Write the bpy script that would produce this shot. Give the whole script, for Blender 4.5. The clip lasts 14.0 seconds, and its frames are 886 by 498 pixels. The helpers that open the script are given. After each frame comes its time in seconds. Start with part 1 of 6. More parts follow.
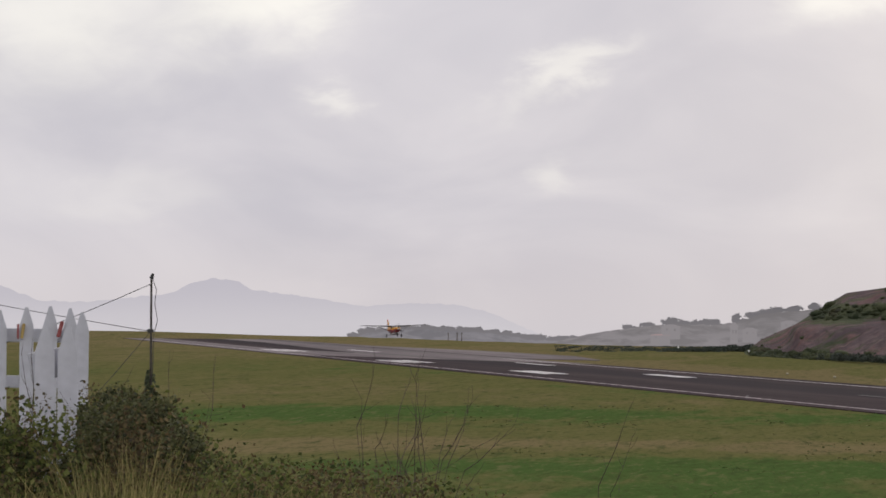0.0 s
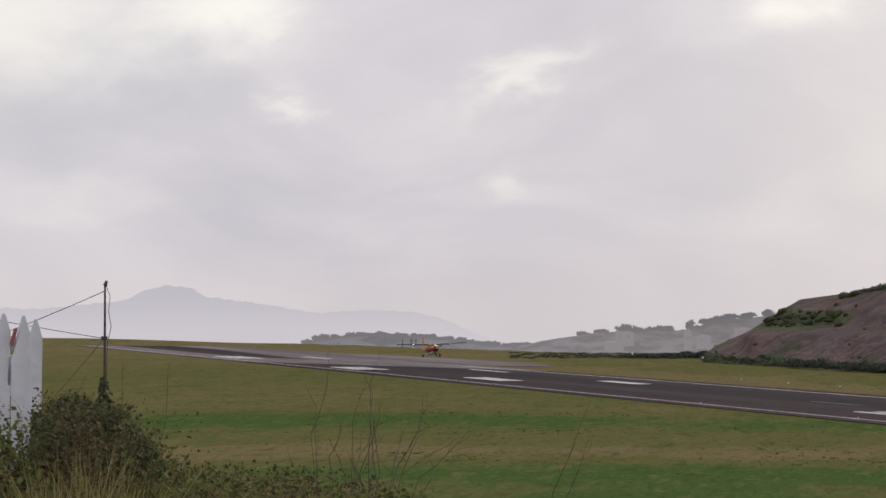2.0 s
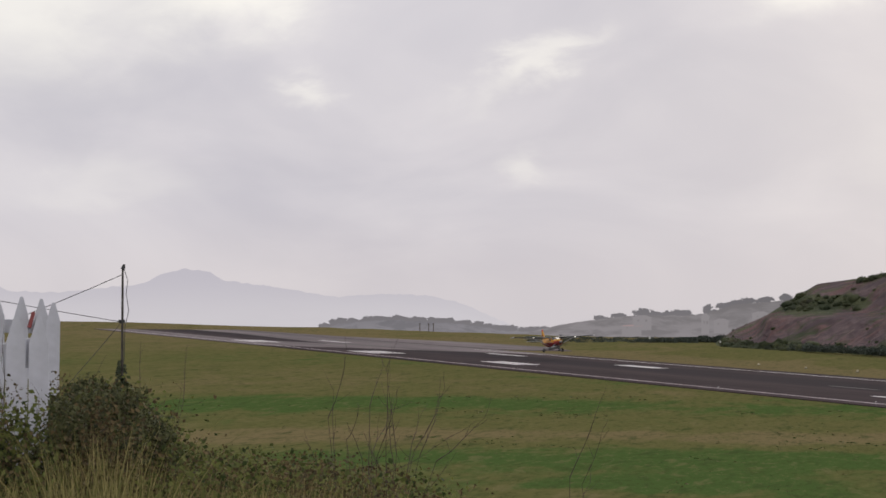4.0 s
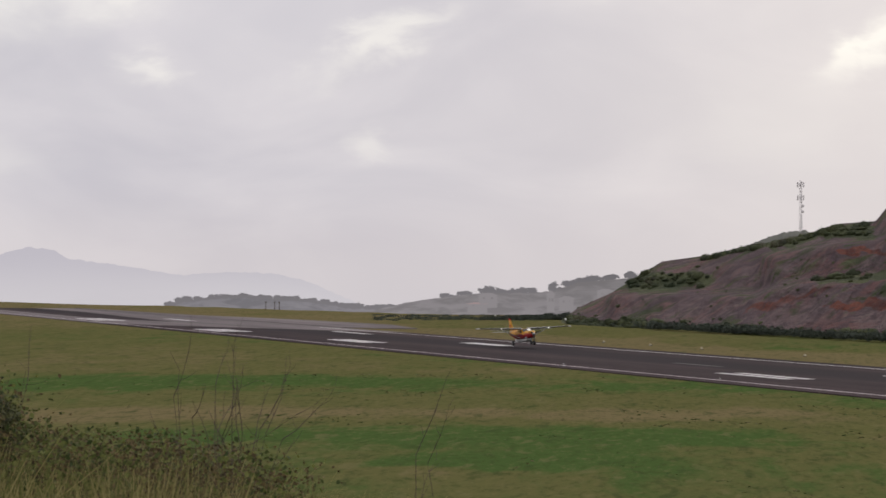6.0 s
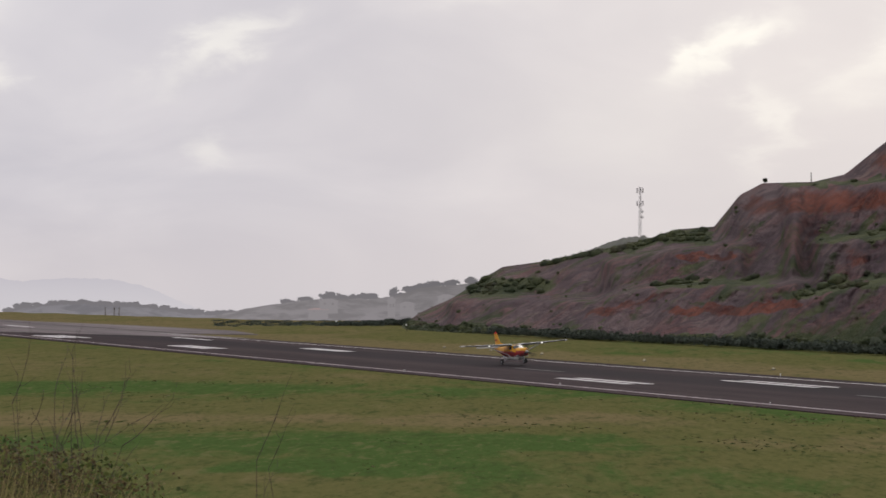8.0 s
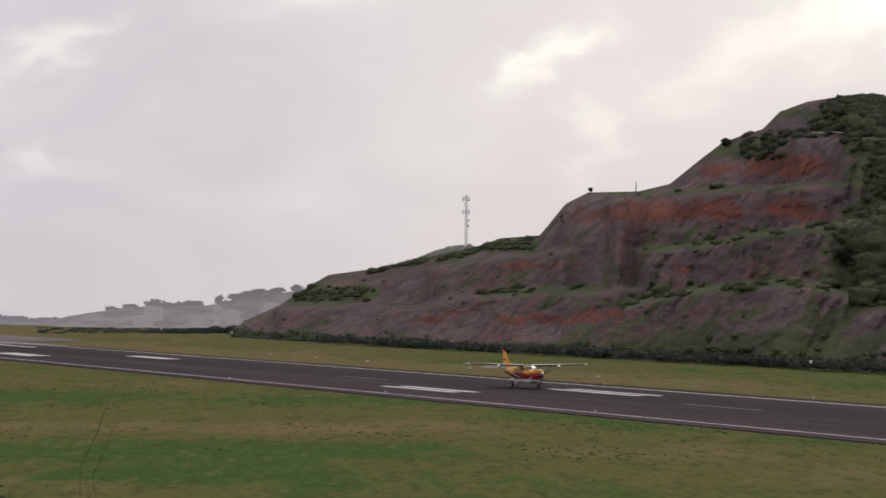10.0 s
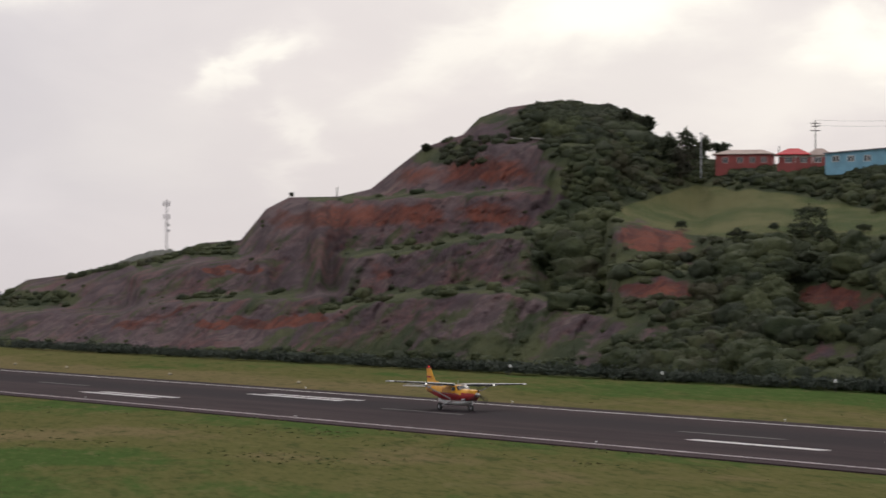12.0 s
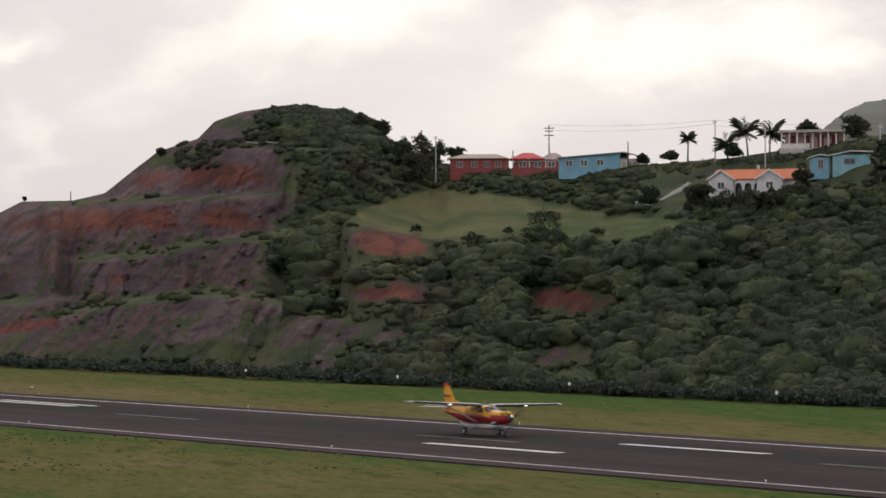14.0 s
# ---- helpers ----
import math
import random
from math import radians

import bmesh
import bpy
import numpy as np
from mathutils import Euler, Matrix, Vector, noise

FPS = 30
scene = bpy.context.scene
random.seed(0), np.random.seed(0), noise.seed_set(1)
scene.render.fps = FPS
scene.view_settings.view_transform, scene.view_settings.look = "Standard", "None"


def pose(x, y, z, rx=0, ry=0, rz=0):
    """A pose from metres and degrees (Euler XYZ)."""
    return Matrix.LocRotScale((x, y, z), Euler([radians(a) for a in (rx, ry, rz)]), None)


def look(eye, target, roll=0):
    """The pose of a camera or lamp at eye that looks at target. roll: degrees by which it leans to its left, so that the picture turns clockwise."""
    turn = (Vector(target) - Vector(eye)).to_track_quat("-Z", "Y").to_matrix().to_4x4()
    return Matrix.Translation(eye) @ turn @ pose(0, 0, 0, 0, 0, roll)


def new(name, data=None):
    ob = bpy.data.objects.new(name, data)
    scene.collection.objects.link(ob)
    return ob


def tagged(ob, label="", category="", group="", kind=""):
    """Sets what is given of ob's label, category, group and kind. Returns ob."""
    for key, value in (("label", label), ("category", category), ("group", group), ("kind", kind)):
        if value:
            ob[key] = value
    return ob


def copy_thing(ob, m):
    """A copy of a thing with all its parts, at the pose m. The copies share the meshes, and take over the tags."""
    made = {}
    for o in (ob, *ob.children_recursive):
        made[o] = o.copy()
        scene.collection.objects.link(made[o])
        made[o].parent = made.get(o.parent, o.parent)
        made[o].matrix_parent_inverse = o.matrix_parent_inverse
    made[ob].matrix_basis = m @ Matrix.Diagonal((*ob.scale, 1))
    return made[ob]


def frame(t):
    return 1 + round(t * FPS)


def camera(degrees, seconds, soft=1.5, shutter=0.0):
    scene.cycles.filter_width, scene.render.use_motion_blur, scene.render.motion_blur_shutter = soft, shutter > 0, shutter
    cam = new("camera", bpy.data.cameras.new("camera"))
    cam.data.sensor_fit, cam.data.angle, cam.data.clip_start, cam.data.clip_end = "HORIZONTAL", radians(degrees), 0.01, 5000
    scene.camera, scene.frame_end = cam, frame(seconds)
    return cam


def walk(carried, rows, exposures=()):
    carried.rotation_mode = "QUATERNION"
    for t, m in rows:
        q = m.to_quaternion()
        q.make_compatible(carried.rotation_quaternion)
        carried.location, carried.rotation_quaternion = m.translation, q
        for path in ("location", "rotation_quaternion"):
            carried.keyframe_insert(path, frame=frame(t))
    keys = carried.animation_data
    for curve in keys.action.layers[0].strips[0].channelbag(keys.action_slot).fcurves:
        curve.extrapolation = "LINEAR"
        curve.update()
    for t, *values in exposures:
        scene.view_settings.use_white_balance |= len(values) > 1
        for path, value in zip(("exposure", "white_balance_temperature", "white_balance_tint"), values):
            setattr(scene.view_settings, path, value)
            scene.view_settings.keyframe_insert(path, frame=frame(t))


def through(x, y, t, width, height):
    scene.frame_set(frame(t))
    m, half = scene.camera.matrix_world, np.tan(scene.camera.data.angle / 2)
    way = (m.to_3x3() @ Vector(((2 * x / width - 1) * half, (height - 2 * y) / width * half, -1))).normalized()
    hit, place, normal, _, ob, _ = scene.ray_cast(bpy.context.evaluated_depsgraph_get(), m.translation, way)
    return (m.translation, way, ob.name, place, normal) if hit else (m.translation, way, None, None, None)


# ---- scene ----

import functools

# ---------------------------------------------------------------- the camera
# One standing place; the lens pans after the aeroplane. Rows: seconds, turn to the right, tilt up, lean.
cam = camera(16.84, 14.0, soft=1.6, shutter=0.5)
ROWS = [
    (0.0, 0.0, 1.556, 0.079), (0.5, 0.311, 1.571, 0.037), (1.0, 0.484, 1.589, 0.064), (1.5, 0.739, 1.626, 0.028),
    (2.0, 0.876, 1.688, 0.02), (2.6, 0.85, 1.66, 0.05), (3.5, 0.5, 1.44, 0.1), (4.3, 0.68, 1.271, 0.1), (4.5, 1.282, 1.145, 0.08),
    (5.0, 2.02, 0.969, 0.1), (5.5, 2.804, 0.908, 0.071), (6.0, 3.491, 0.96, -0.008), (6.5, 4.316, 0.997, -0.02),
    (7.0, 5.23, 1.018, -0.064), (7.5, 6.209, 1.046, -0.073), (8.0, 6.537, 1.064, -0.10), (8.2, 6.924, 1.076, -0.097),
    (9.2, 8.75, 1.16, 0.0), (10.3, 10.6, 1.241, 0.08), (10.5, 11.274, 1.259, 0.074), (11.0, 13.104, 1.287, 0.052),
    (11.5, 14.152, 1.302, 0.062), (12.0, 15.588, 1.314, -0.012), (12.5, 17.093, 1.339, -0.075),
    (13.0, 18.615, 1.363, -0.107), (13.5, 20.105, 1.372, -0.155), (14.0, 20.647, 1.385, -0.2),
]
walk(cam, [(t, pose(0, 0, 0, 90 + tilt, -lean, -turn)) for t, turn, tilt, lean in ROWS])

# ---------------------------------------------------------------- the plan
# The eye is the origin. s runs along the runway, w across it, both in metres from the eye.
AXIS = radians(-13.2)
U = Vector((math.sin(AXIS), math.cos(AXIS), 0))
W = Vector((math.cos(AXIS), -math.sin(AXIS), 0))
NEAR_EDGE, FAR_EDGE = 118.0, 153.5
NEAR_VERGE, FAR_VERGE = 3.0, 4.2
FOOT = 211.0


def smooth(a, b, x):
    k = min(1.0, max(0.0, (x - a) / (b - a)))
    return k * k * (3 - 2 * k)


def field(s):
    """Height of the airfield, which climbs gently along the runway."""
    return -11.25 + 0.0094 * min(max(s, -150.0), 930.0)


def crossfall(w):
    """How far the runway falls towards its far edge."""
    return 0.007 * min(max(w - NEAR_EDGE, 0.0), 41.0) * (1 - smooth(165.0, 205.0, w))


def ground(s, w):
    """Height of the ground: the airfield, the bank on which the camera stands, the fall to the sea."""
    z = field(s) - crossfall(w)
    r = math.hypot(s, w * 1.2)
    left = smooth(4.0, -6.0, math.degrees(math.atan2(w, max(s, 0.1))) - 8.0)
    edge = 12.0 + 16.0 * left
    z += (-1.75 - z) * (1 - smooth(edge, edge + 42.0, r))
    z += 2.3 * math.exp(-((s - 968.0) / 22.0) ** 2) * (1 - smooth(115.0, 225.0, w))
    brink = 1000.0 - 245.0 * smooth(188.0, 236.0, w)
    z += (-15.5 - z) * smooth(brink, brink + 110.0, s)
    return z


MIDDLE = (NEAR_EDGE + FAR_EDGE) / 2


def paved(s, w):
    """Height of the runway."""
    return field(s) - crossfall(w)


def at(s, w, up=0.0):
    v = U * s + W * w
    return Vector((v.x, v.y, ground(s, w) + up))


def ray(az, dist, el):
    """The place seen at that turn and height angle (degrees), dist metres off over the ground."""
    a = radians(az)
    return Vector((dist * math.sin(a), dist * math.cos(a), dist * math.tan(radians(el))))


def lerp_table(table, x):
    if x <= table[0][0]:
        return table[0][1]
    for (a, va), (b, vb) in zip(table, table[1:]):
        if x <= b:
            return va + (vb - va) * (x - a) / (b - a)
    return table[-1][1]


# ---------------------------------------------------------------- sky and sun
SUN_AZ, SUN_EL = 21.0, 34.0
world = bpy.data.worlds.new("sky")
scene.world = world
world.use_nodes = True


class Nodes:
    """Short hand for building a node tree."""

    def __init__(self, tree):
        self.tree = tree
        tree.nodes.clear()

    def add(self, kind, inputs=None, **values):
        node = self.tree.nodes.new(kind)
        for key, value in values.items():
            setattr(node, key, value)
        for key, value in (inputs or {}).items():
            self.put(node.inputs[key], value)
        return node

    def put(self, socket, value):
        if isinstance(value, bpy.types.NodeSocket):
            self.tree.links.new(value, socket)
        else:
            socket.default_value = value

    def math(self, op, a, b=0.0, c=0.0, clamp=False):
        return self.add("ShaderNodeMath", {0: a, 1: b, 2: c}, operation=op, use_clamp=clamp).outputs[0]

    def mix(self, k, a, b, blend="MIX"):
        node = self.add("ShaderNodeMix", data_type="RGBA", blend_type=blend)
        self.put(node.inputs[0], k)
        self.put(node.inputs[6], a)
        self.put(node.inputs[7], b)
        return node.outputs[2]

    def ramp(self, x, a, b, lo=0.0, hi=1.0):
        node = self.add("ShaderNodeMapRange", {0: x, 1: a, 2: b, 3: lo, 4: hi}, interpolation_type="SMOOTHSTEP")
        return node.outputs[0]

    def noise(self, vector, scale, detail=4.0, rough=0.55, warp=0.0):
        return self.add("ShaderNodeTexNoise", {"Vector": vector, "Scale": scale, "Detail": detail, "Roughness": rough, "Distortion": warp}).outputs[0]

    def scaled(self, vector, x, y, z):
        return self.add("ShaderNodeMapping", {"Vector": vector, "Scale": (x, y, z)}).outputs[0]


def c4(r, g, b):
    return (r, g, b, 1.0)


def build_sky():
    n = Nodes(world.node_tree)
    way = n.add("ShaderNodeTexCoord").outputs["Generated"]
    sep = n.add("ShaderNodeSeparateXYZ", {0: way})
    x, y, z = sep.outputs
    # turn (to the right) and height angle of each direction, in degrees
    az = n.math("MULTIPLY", n.math("ARCTAN2", x, y), 57.2958)
    el = n.math("MULTIPLY", n.math("ARCSINE", z), 57.2958)
    sky = n.add("ShaderNodeTexSky", sky_type="NISHITA", sun_disc=False, sun_elevation=radians(SUN_EL), sun_rotation=radians(SUN_AZ), air_density=1.0, dust_density=4.0)
    clear = n.mix(1.0, sky.outputs[0], c4(0.085, 0.085, 0.085), "MULTIPLY")
    # layered cloud: stretched sideways near the horizon
    flat = n.add("ShaderNodeCombineXYZ", {0: n.math("MULTIPLY", az, 0.16), 1: n.math("MULTIPLY", el, 0.34), 2: 0.0}).outputs[0]
    big = n.noise(flat, 1.0, 5.0, 0.5, 0.6)
    fine = n.noise(flat, 3.2, 5.0, 0.55, 0.4)
    warp_a = n.math("MULTIPLY_ADD", n.math("SUBTRACT", fine, 0.5), 3.3, az)
    warp_e = n.math("MULTIPLY_ADD", n.math("SUBTRACT", n.noise(flat, 2.1, 5.0, 0.55, 0.3), 0.5), 2.1, el)
    # thin places where the light breaks through: turn, height, half width, half height, slant, strength
    total = 0.0
    for a, e, ra, re, slant, power in THIN:
        da = n.math("SUBTRACT", warp_a, a)
        de = n.math("SUBTRACT", n.math("SUBTRACT", warp_e, e), n.math("MULTIPLY", da, slant))
        q = n.math("ADD", n.math("POWER", n.math("ABSOLUTE", n.math("DIVIDE", da, ra)), 2.0), n.math("POWER", n.math("ABSOLUTE", n.math("DIVIDE", de, re)), 2.0))
        blob = n.math("MULTIPLY", n.math("EXPONENT", n.math("MULTIPLY", q, -1.0)), power)
        total = n.math("ADD", blob, total)
    base = n.mix(n.ramp(big, 0.30, 0.72), c4(0.555, 0.545, 0.615), c4(0.715, 0.69, 0.735))
    toward_sun = n.ramp(n.math("ABSOLUTE", n.math("SUBTRACT", az, 22.0)), 22.0, 7.0)
    base = n.mix(n.math("MULTIPLY", toward_sun, 0.7), base, c4(0.80, 0.745, 0.735))
    low = n.ramp(el, 2.6, 0.2)
    base = n.mix(n.math("MULTIPLY", low, 0.55), base, c4(0.72, 0.66, 0.665))
    cloud = n.mix(n.ramp(total, 0.0, 1.0), base, c4(1.10, 1.07, 0.98))
    # unseen cloud behind the camera, set bright to light the hill's face
    behind = n.ramp(n.math("ABSOLUTE", az), 55.0, 120.0)
    cloud = n.mix(n.math("MULTIPLY", behind, 0.9), cloud, c4(1.22, 1.19, 1.20))
    # the unseen deck overhead, raised to lift the shade, is darker than the cloud behind
    high = n.ramp(el, 9.0, 50.0)
    cloud = n.mix(high, cloud, c4(0.86, 0.85, 0.88))
    colour = n.mix(0.93, clear, cloud)
    out = n.add("ShaderNodeBackground", {"Color": colour, "Strength": 1.0})
    n.add("ShaderNodeOutputWorld", {"Surface": out.outputs[0]})


THIN = [
    (-3.4, 6.1, 1.7, 0.8, 0.0, 0.58), (-7.5, 5.9, 2.4, 1.7, 0.0, 0.55), (-2.2, 4.45, 0.7, 0.26, 0.0, 0.40), (2.2, 4.85, 1.4, 0.42, 0.45, 0.46), (2.2, 2.8, 0.8, 0.42, 0.0, 0.36), (-6.0, 2.6, 2.5, 0.5, 0.0, 0.25),
    (7.4, 6.3, 1.2, 0.6, 0.2, 0.55), (11.9, 4.9, 1.1, 0.45, 0.5, 0.62), (12.7, 3.3, 0.5, 0.9, 0.0, 0.35), (9.5, 3.2, 2.2, 1.2, 0.0, 0.22),
    (18.6, 6.3, 2.5, 1.35, 0.0, 1.1), (24.3, 5.3, 2.3, 0.75, 0.15, 0.95), (27.8, 5.2, 1.6, 0.75, -0.1, 0.85), (15.5, 4.7, 2.2, 0.7, 0.3, 0.45), (22.0, 3.9, 4.0, 0.6, 0.0, 0.35),
]
build_sky()
sun = new("sun", bpy.data.lights.new("sun", "SUN"))
sun.data.energy, sun.data.angle, sun.data.color = 0.6, radians(16), (1.0, 0.93, 0.82)
a = radians(SUN_AZ)
sun.matrix_basis = look((math.sin(a) * 100, math.cos(a) * 100, math.tan(radians(SUN_EL)) * 100), (0, 0, 0))
scene.view_settings.exposure = 0.0


# ---------------------------------------------------------------- materials
def material(name, rough=0.9, metal=0.0):
    """A new material: its node short hand, its Principled node and object coordinates."""
    mat = bpy.data.materials.new(name)
    mat.use_nodes = True
    n = Nodes(mat.node_tree)
    shader = n.add("ShaderNodeBsdfPrincipled", {"Roughness": rough, "Metallic": metal})
    n.add("ShaderNodeOutputMaterial", {"Surface": shader.outputs[0]})
    place = n.add("ShaderNodeNewGeometry").outputs["Position"]
    return mat, n, shader, place


def bump(n, shader, height, strength, distance):
    n.put(shader.inputs["Normal"], n.add("ShaderNodeBump", {"Height": height, "Strength": strength, "Distance": distance}).outputs[0])


def plain(name, colour, rough=0.6, metal=0.0, grain=8.0, vary=0.18):
    """A painted or bare surface with faint dirt and grain."""
    mat, n, shader, place = material(name, rough, metal)
    own = n.add("ShaderNodeTexCoord").outputs["Object"]
    big = n.noise(own, grain * 0.2, 3.0)
    small = n.noise(own, grain, 4.0)
    k = n.math("ADD", n.math("MULTIPLY", big, 0.6), n.math("MULTIPLY", small, 0.4))
    dark = c4(*(v * (1 - vary) for v in colour))
    light = c4(*(min(1.0, v * (1 + vary)) for v in colour))
    n.put(shader.inputs["Base Color"], n.mix(n.ramp(k, 0.3, 0.7), dark, light))
    n.put(shader.inputs["Roughness"], n.ramp(small, 0.2, 0.8, max(0.05, rough - 0.08), min(1.0, rough + 0.08)))
    bump(n, shader, small, 0.15, 0.01)
    return mat


# lush (+) and dry (-) patches of the airfield: turn, distance, half width, half depth, strength
LAWNS = [(-2.4, 312.0, 15.0, 20.0, 1.0), (1.6, 308.0, 14.0, 17.0, 0.95), (5.2, 292.0, 15.0, 13.0, 0.6), (-5.0, 300.0, 8.0, 12.0, 0.7), (8.5, 206.0, 13.0, 11.0, 1.0), (3.6, 208.0, 16.0, 12.0, 0.75), (-1.5, 205.0, 10.0, 10.0, 0.5),
         (6.0, 178.0, 13.0, 9.0, 0.85), (0.5, 238.0, 26.0, 12.0, -0.9), (-5.0, 235.0, 14.0, 14.0, -0.6), (8.5, 240.0, 16.0, 10.0, -0.7), (13.0, 205.0, 12.0, 12.0, -0.8), (-2.0, 400.0, 20.0, 42.0, -0.85), (-7.0, 360.0, 16.0, 40.0, -0.5),
         (4.0, 345.0, 14.0, 14.0, -0.55), (18.0, 180.0, 16.0, 14.0, -0.6), (3.5, 168.0, 5.0, 5.0, -0.8), (0.0, 150.0, 14.0, 14.0, 0.5), (12.0, 165.0, 10.0, 8.0, 0.4)]


def grass_material():
    """Mown airfield grass: lush and dry patches, paler and browner round the runway's far side."""
    mat, n, shader, place = material("field_grass", 0.95)
    n.put(shader.inputs["Specular IOR Level"], 0.0)
    turned = n.add("ShaderNodeMapping", {"Vector": place, "Rotation": (0, 0, radians(8))}).outputs[0]
    broad = n.noise(n.scaled(turned, 0.012, 0.010, 0.02), 1.0, 4.0, 0.55, 0.3)
    patch = n.noise(n.scaled(turned, 0.06, 0.022, 0.05), 1.0, 5.0, 0.65, 0.5)
    tuft = n.noise(n.scaled(turned, 0.24, 0.055, 0.2), 1.0, 5.0, 0.68, 0.5)
    fleck = n.noise(n.scaled(turned, 0.62, 0.13, 0.5), 1.0, 5.0, 0.7, 0.4)
    blade = n.noise(place, 4.0, 5.0, 0.75)
    sward = n.noise(n.scaled(turned, 1.9, 0.38, 1.0), 1.0, 5.0, 0.72, 0.3)
    along = n.add("ShaderNodeVectorMath", {0: place, 1: tuple(U)}, operation="DOT_PRODUCT").outputs["Value"]
    across = n.add("ShaderNodeVectorMath", {0: place, 1: tuple(W)}, operation="DOT_PRODUCT").outputs["Value"]
    shifted = n.add("ShaderNodeVectorMath", {0: place, 1: n.add("ShaderNodeVectorMath", {0: n.add("ShaderNodeTexNoise", {"Vector": place, "Scale": 0.05, "Detail": 3.0}).outputs["Color"], 1: (26.0, 26.0, 0.0)}, operation="MULTIPLY").outputs[0]}, operation="ADD").outputs[0]
    lush = 0.0
    for az, d, wide, deep, power in LAWNS:
        a = radians(az)
        way, side = Vector((math.sin(a), math.cos(a), 0)), Vector((math.cos(a), -math.sin(a), 0))
        mid = way * d + Vector((13.0, 13.0, 0))
        p = n.math("DIVIDE", n.math("SUBTRACT", n.add("ShaderNodeVectorMath", {0: shifted, 1: tuple(way)}, operation="DOT_PRODUCT").outputs["Value"], mid.dot(way)), deep)
        q = n.math("DIVIDE", n.math("SUBTRACT", n.add("ShaderNodeVectorMath", {0: shifted, 1: tuple(side)}, operation="DOT_PRODUCT").outputs["Value"], mid.dot(side)), wide)
        r = n.math("ADD", n.math("MULTIPLY", p, p), n.math("MULTIPLY", q, q))
        lush = n.math("MULTIPLY_ADD", n.math("EXPONENT", n.math("MULTIPLY", r, -1.0)), power, lush)
    # a greener strip along the near edge, dry ground past the far edge and far down the field, lush ground under the hill
    rim = n.math("MULTIPLY", n.ramp(across, NEAR_EDGE - 16.0, NEAR_EDGE - 5.0, 0.0, 0.55), n.ramp(along, 360.0, 260.0))
    wander = n.math("MULTIPLY_ADD", patch, 26.0, across)
    beyond = n.math("MULTIPLY", n.ramp(across, FAR_EDGE, FAR_EDGE + 3.0), n.ramp(wander, 198.0, 184.0, 0.0, -1.0))
    under = n.math("MULTIPLY", n.ramp(wander, 194.0, 206.0, 0.0, 0.30), n.ramp(along, 480.0, 330.0, 0.15, 1.0))
    far = n.ramp(along, 480.0, 700.0, 0.0, -0.7)
    for extra in (rim, beyond, under, far):
        lush = n.math("ADD", lush, extra)
    k = n.math("ADD", lush, n.math("MULTIPLY_ADD", n.math("SUBTRACT", broad, 0.5), 1.2, n.math("MULTIPLY_ADD", n.math("SUBTRACT", patch, 0.5), 1.6, n.math("MULTIPLY", n.math("SUBTRACT", tuft, 0.5), 2.2))))
    dry, olive, green = c4(0.158, 0.126, 0.064), c4(0.112, 0.108, 0.042), c4(0.062, 0.100, 0.030)
    colour = n.mix(n.ramp(k, -1.0, -0.15), dry, olive)
    colour = n.mix(n.ramp(k, -0.05, 0.75), colour, green)
    colour = n.mix(n.ramp(fleck, 0.53, 0.66, 0.0, 0.6), colour, c4(0.048, 0.064, 0.025))
    colour = n.mix(n.ramp(fleck, 0.45, 0.33, 0.0, 0.45), colour, c4(0.160, 0.138, 0.068))
    colour = n.mix(n.ramp(sward, 0.51, 0.64, 0.0, 0.5), colour, c4(0.050, 0.062, 0.022))
    colour = n.mix(n.ramp(sward, 0.46, 0.34, 0.0, 0.3), colour, c4(0.172, 0.148, 0.066))
    n.put(shader.inputs["Base Color"], colour)
    bump(n, shader, n.math("ADD", tuft, n.math("MULTIPLY", blade, 0.5)), 0.5, 0.22)
    return mat


def asphalt_material(name, a, b, rubbed=1.0):
    mat, n, shader, place = material(name, 0.85)
    n.put(shader.inputs["Specular IOR Level"], 0.04)
    turned = n.add("ShaderNodeMapping", {"Vector": place, "Rotation": (0, 0, AXIS)}).outputs[0]
    lane = n.noise(n.scaled(turned, 0.14, 0.004, 0.1), 1.0, 4.0, 0.6, 0.2)
    stain = n.noise(n.scaled(turned, 0.5, 0.06, 0.1), 1.0, 5.0, 0.65, 0.3)
    grit = n.noise(place, 30.0, 3.0, 0.7)
    k = n.math("ADD", n.math("MULTIPLY", lane, 0.65), n.math("MULTIPLY", stain, 0.35))
    colour = n.mix(n.ramp(k, 0.36, 0.64), c4(*a), c4(*b))
    colour = n.mix(n.ramp(grit, 0.4, 0.8, 0.0, 0.25), colour, c4(0.07, 0.06, 0.058))
    # tyre rubber along the middle
    across = n.add("ShaderNodeVectorMath", {0: place, 1: tuple(W)}, operation="DOT_PRODUCT").outputs["Value"]
    off = n.math("ABSOLUTE", n.math("SUBTRACT", across, MIDDLE + 4.5))
    rubber = n.math("MULTIPLY", n.ramp(off, 9.5, 3.0), n.ramp(lane, 0.3, 0.6, 0.35 * rubbed, 0.85 * rubbed))
    colour = n.mix(rubber, colour, c4(0.0140, 0.0108, 0.0142))
    n.put(shader.inputs["Base Color"], colour)
    bump(n, shader, grit, 0.4, 0.01)
    return mat


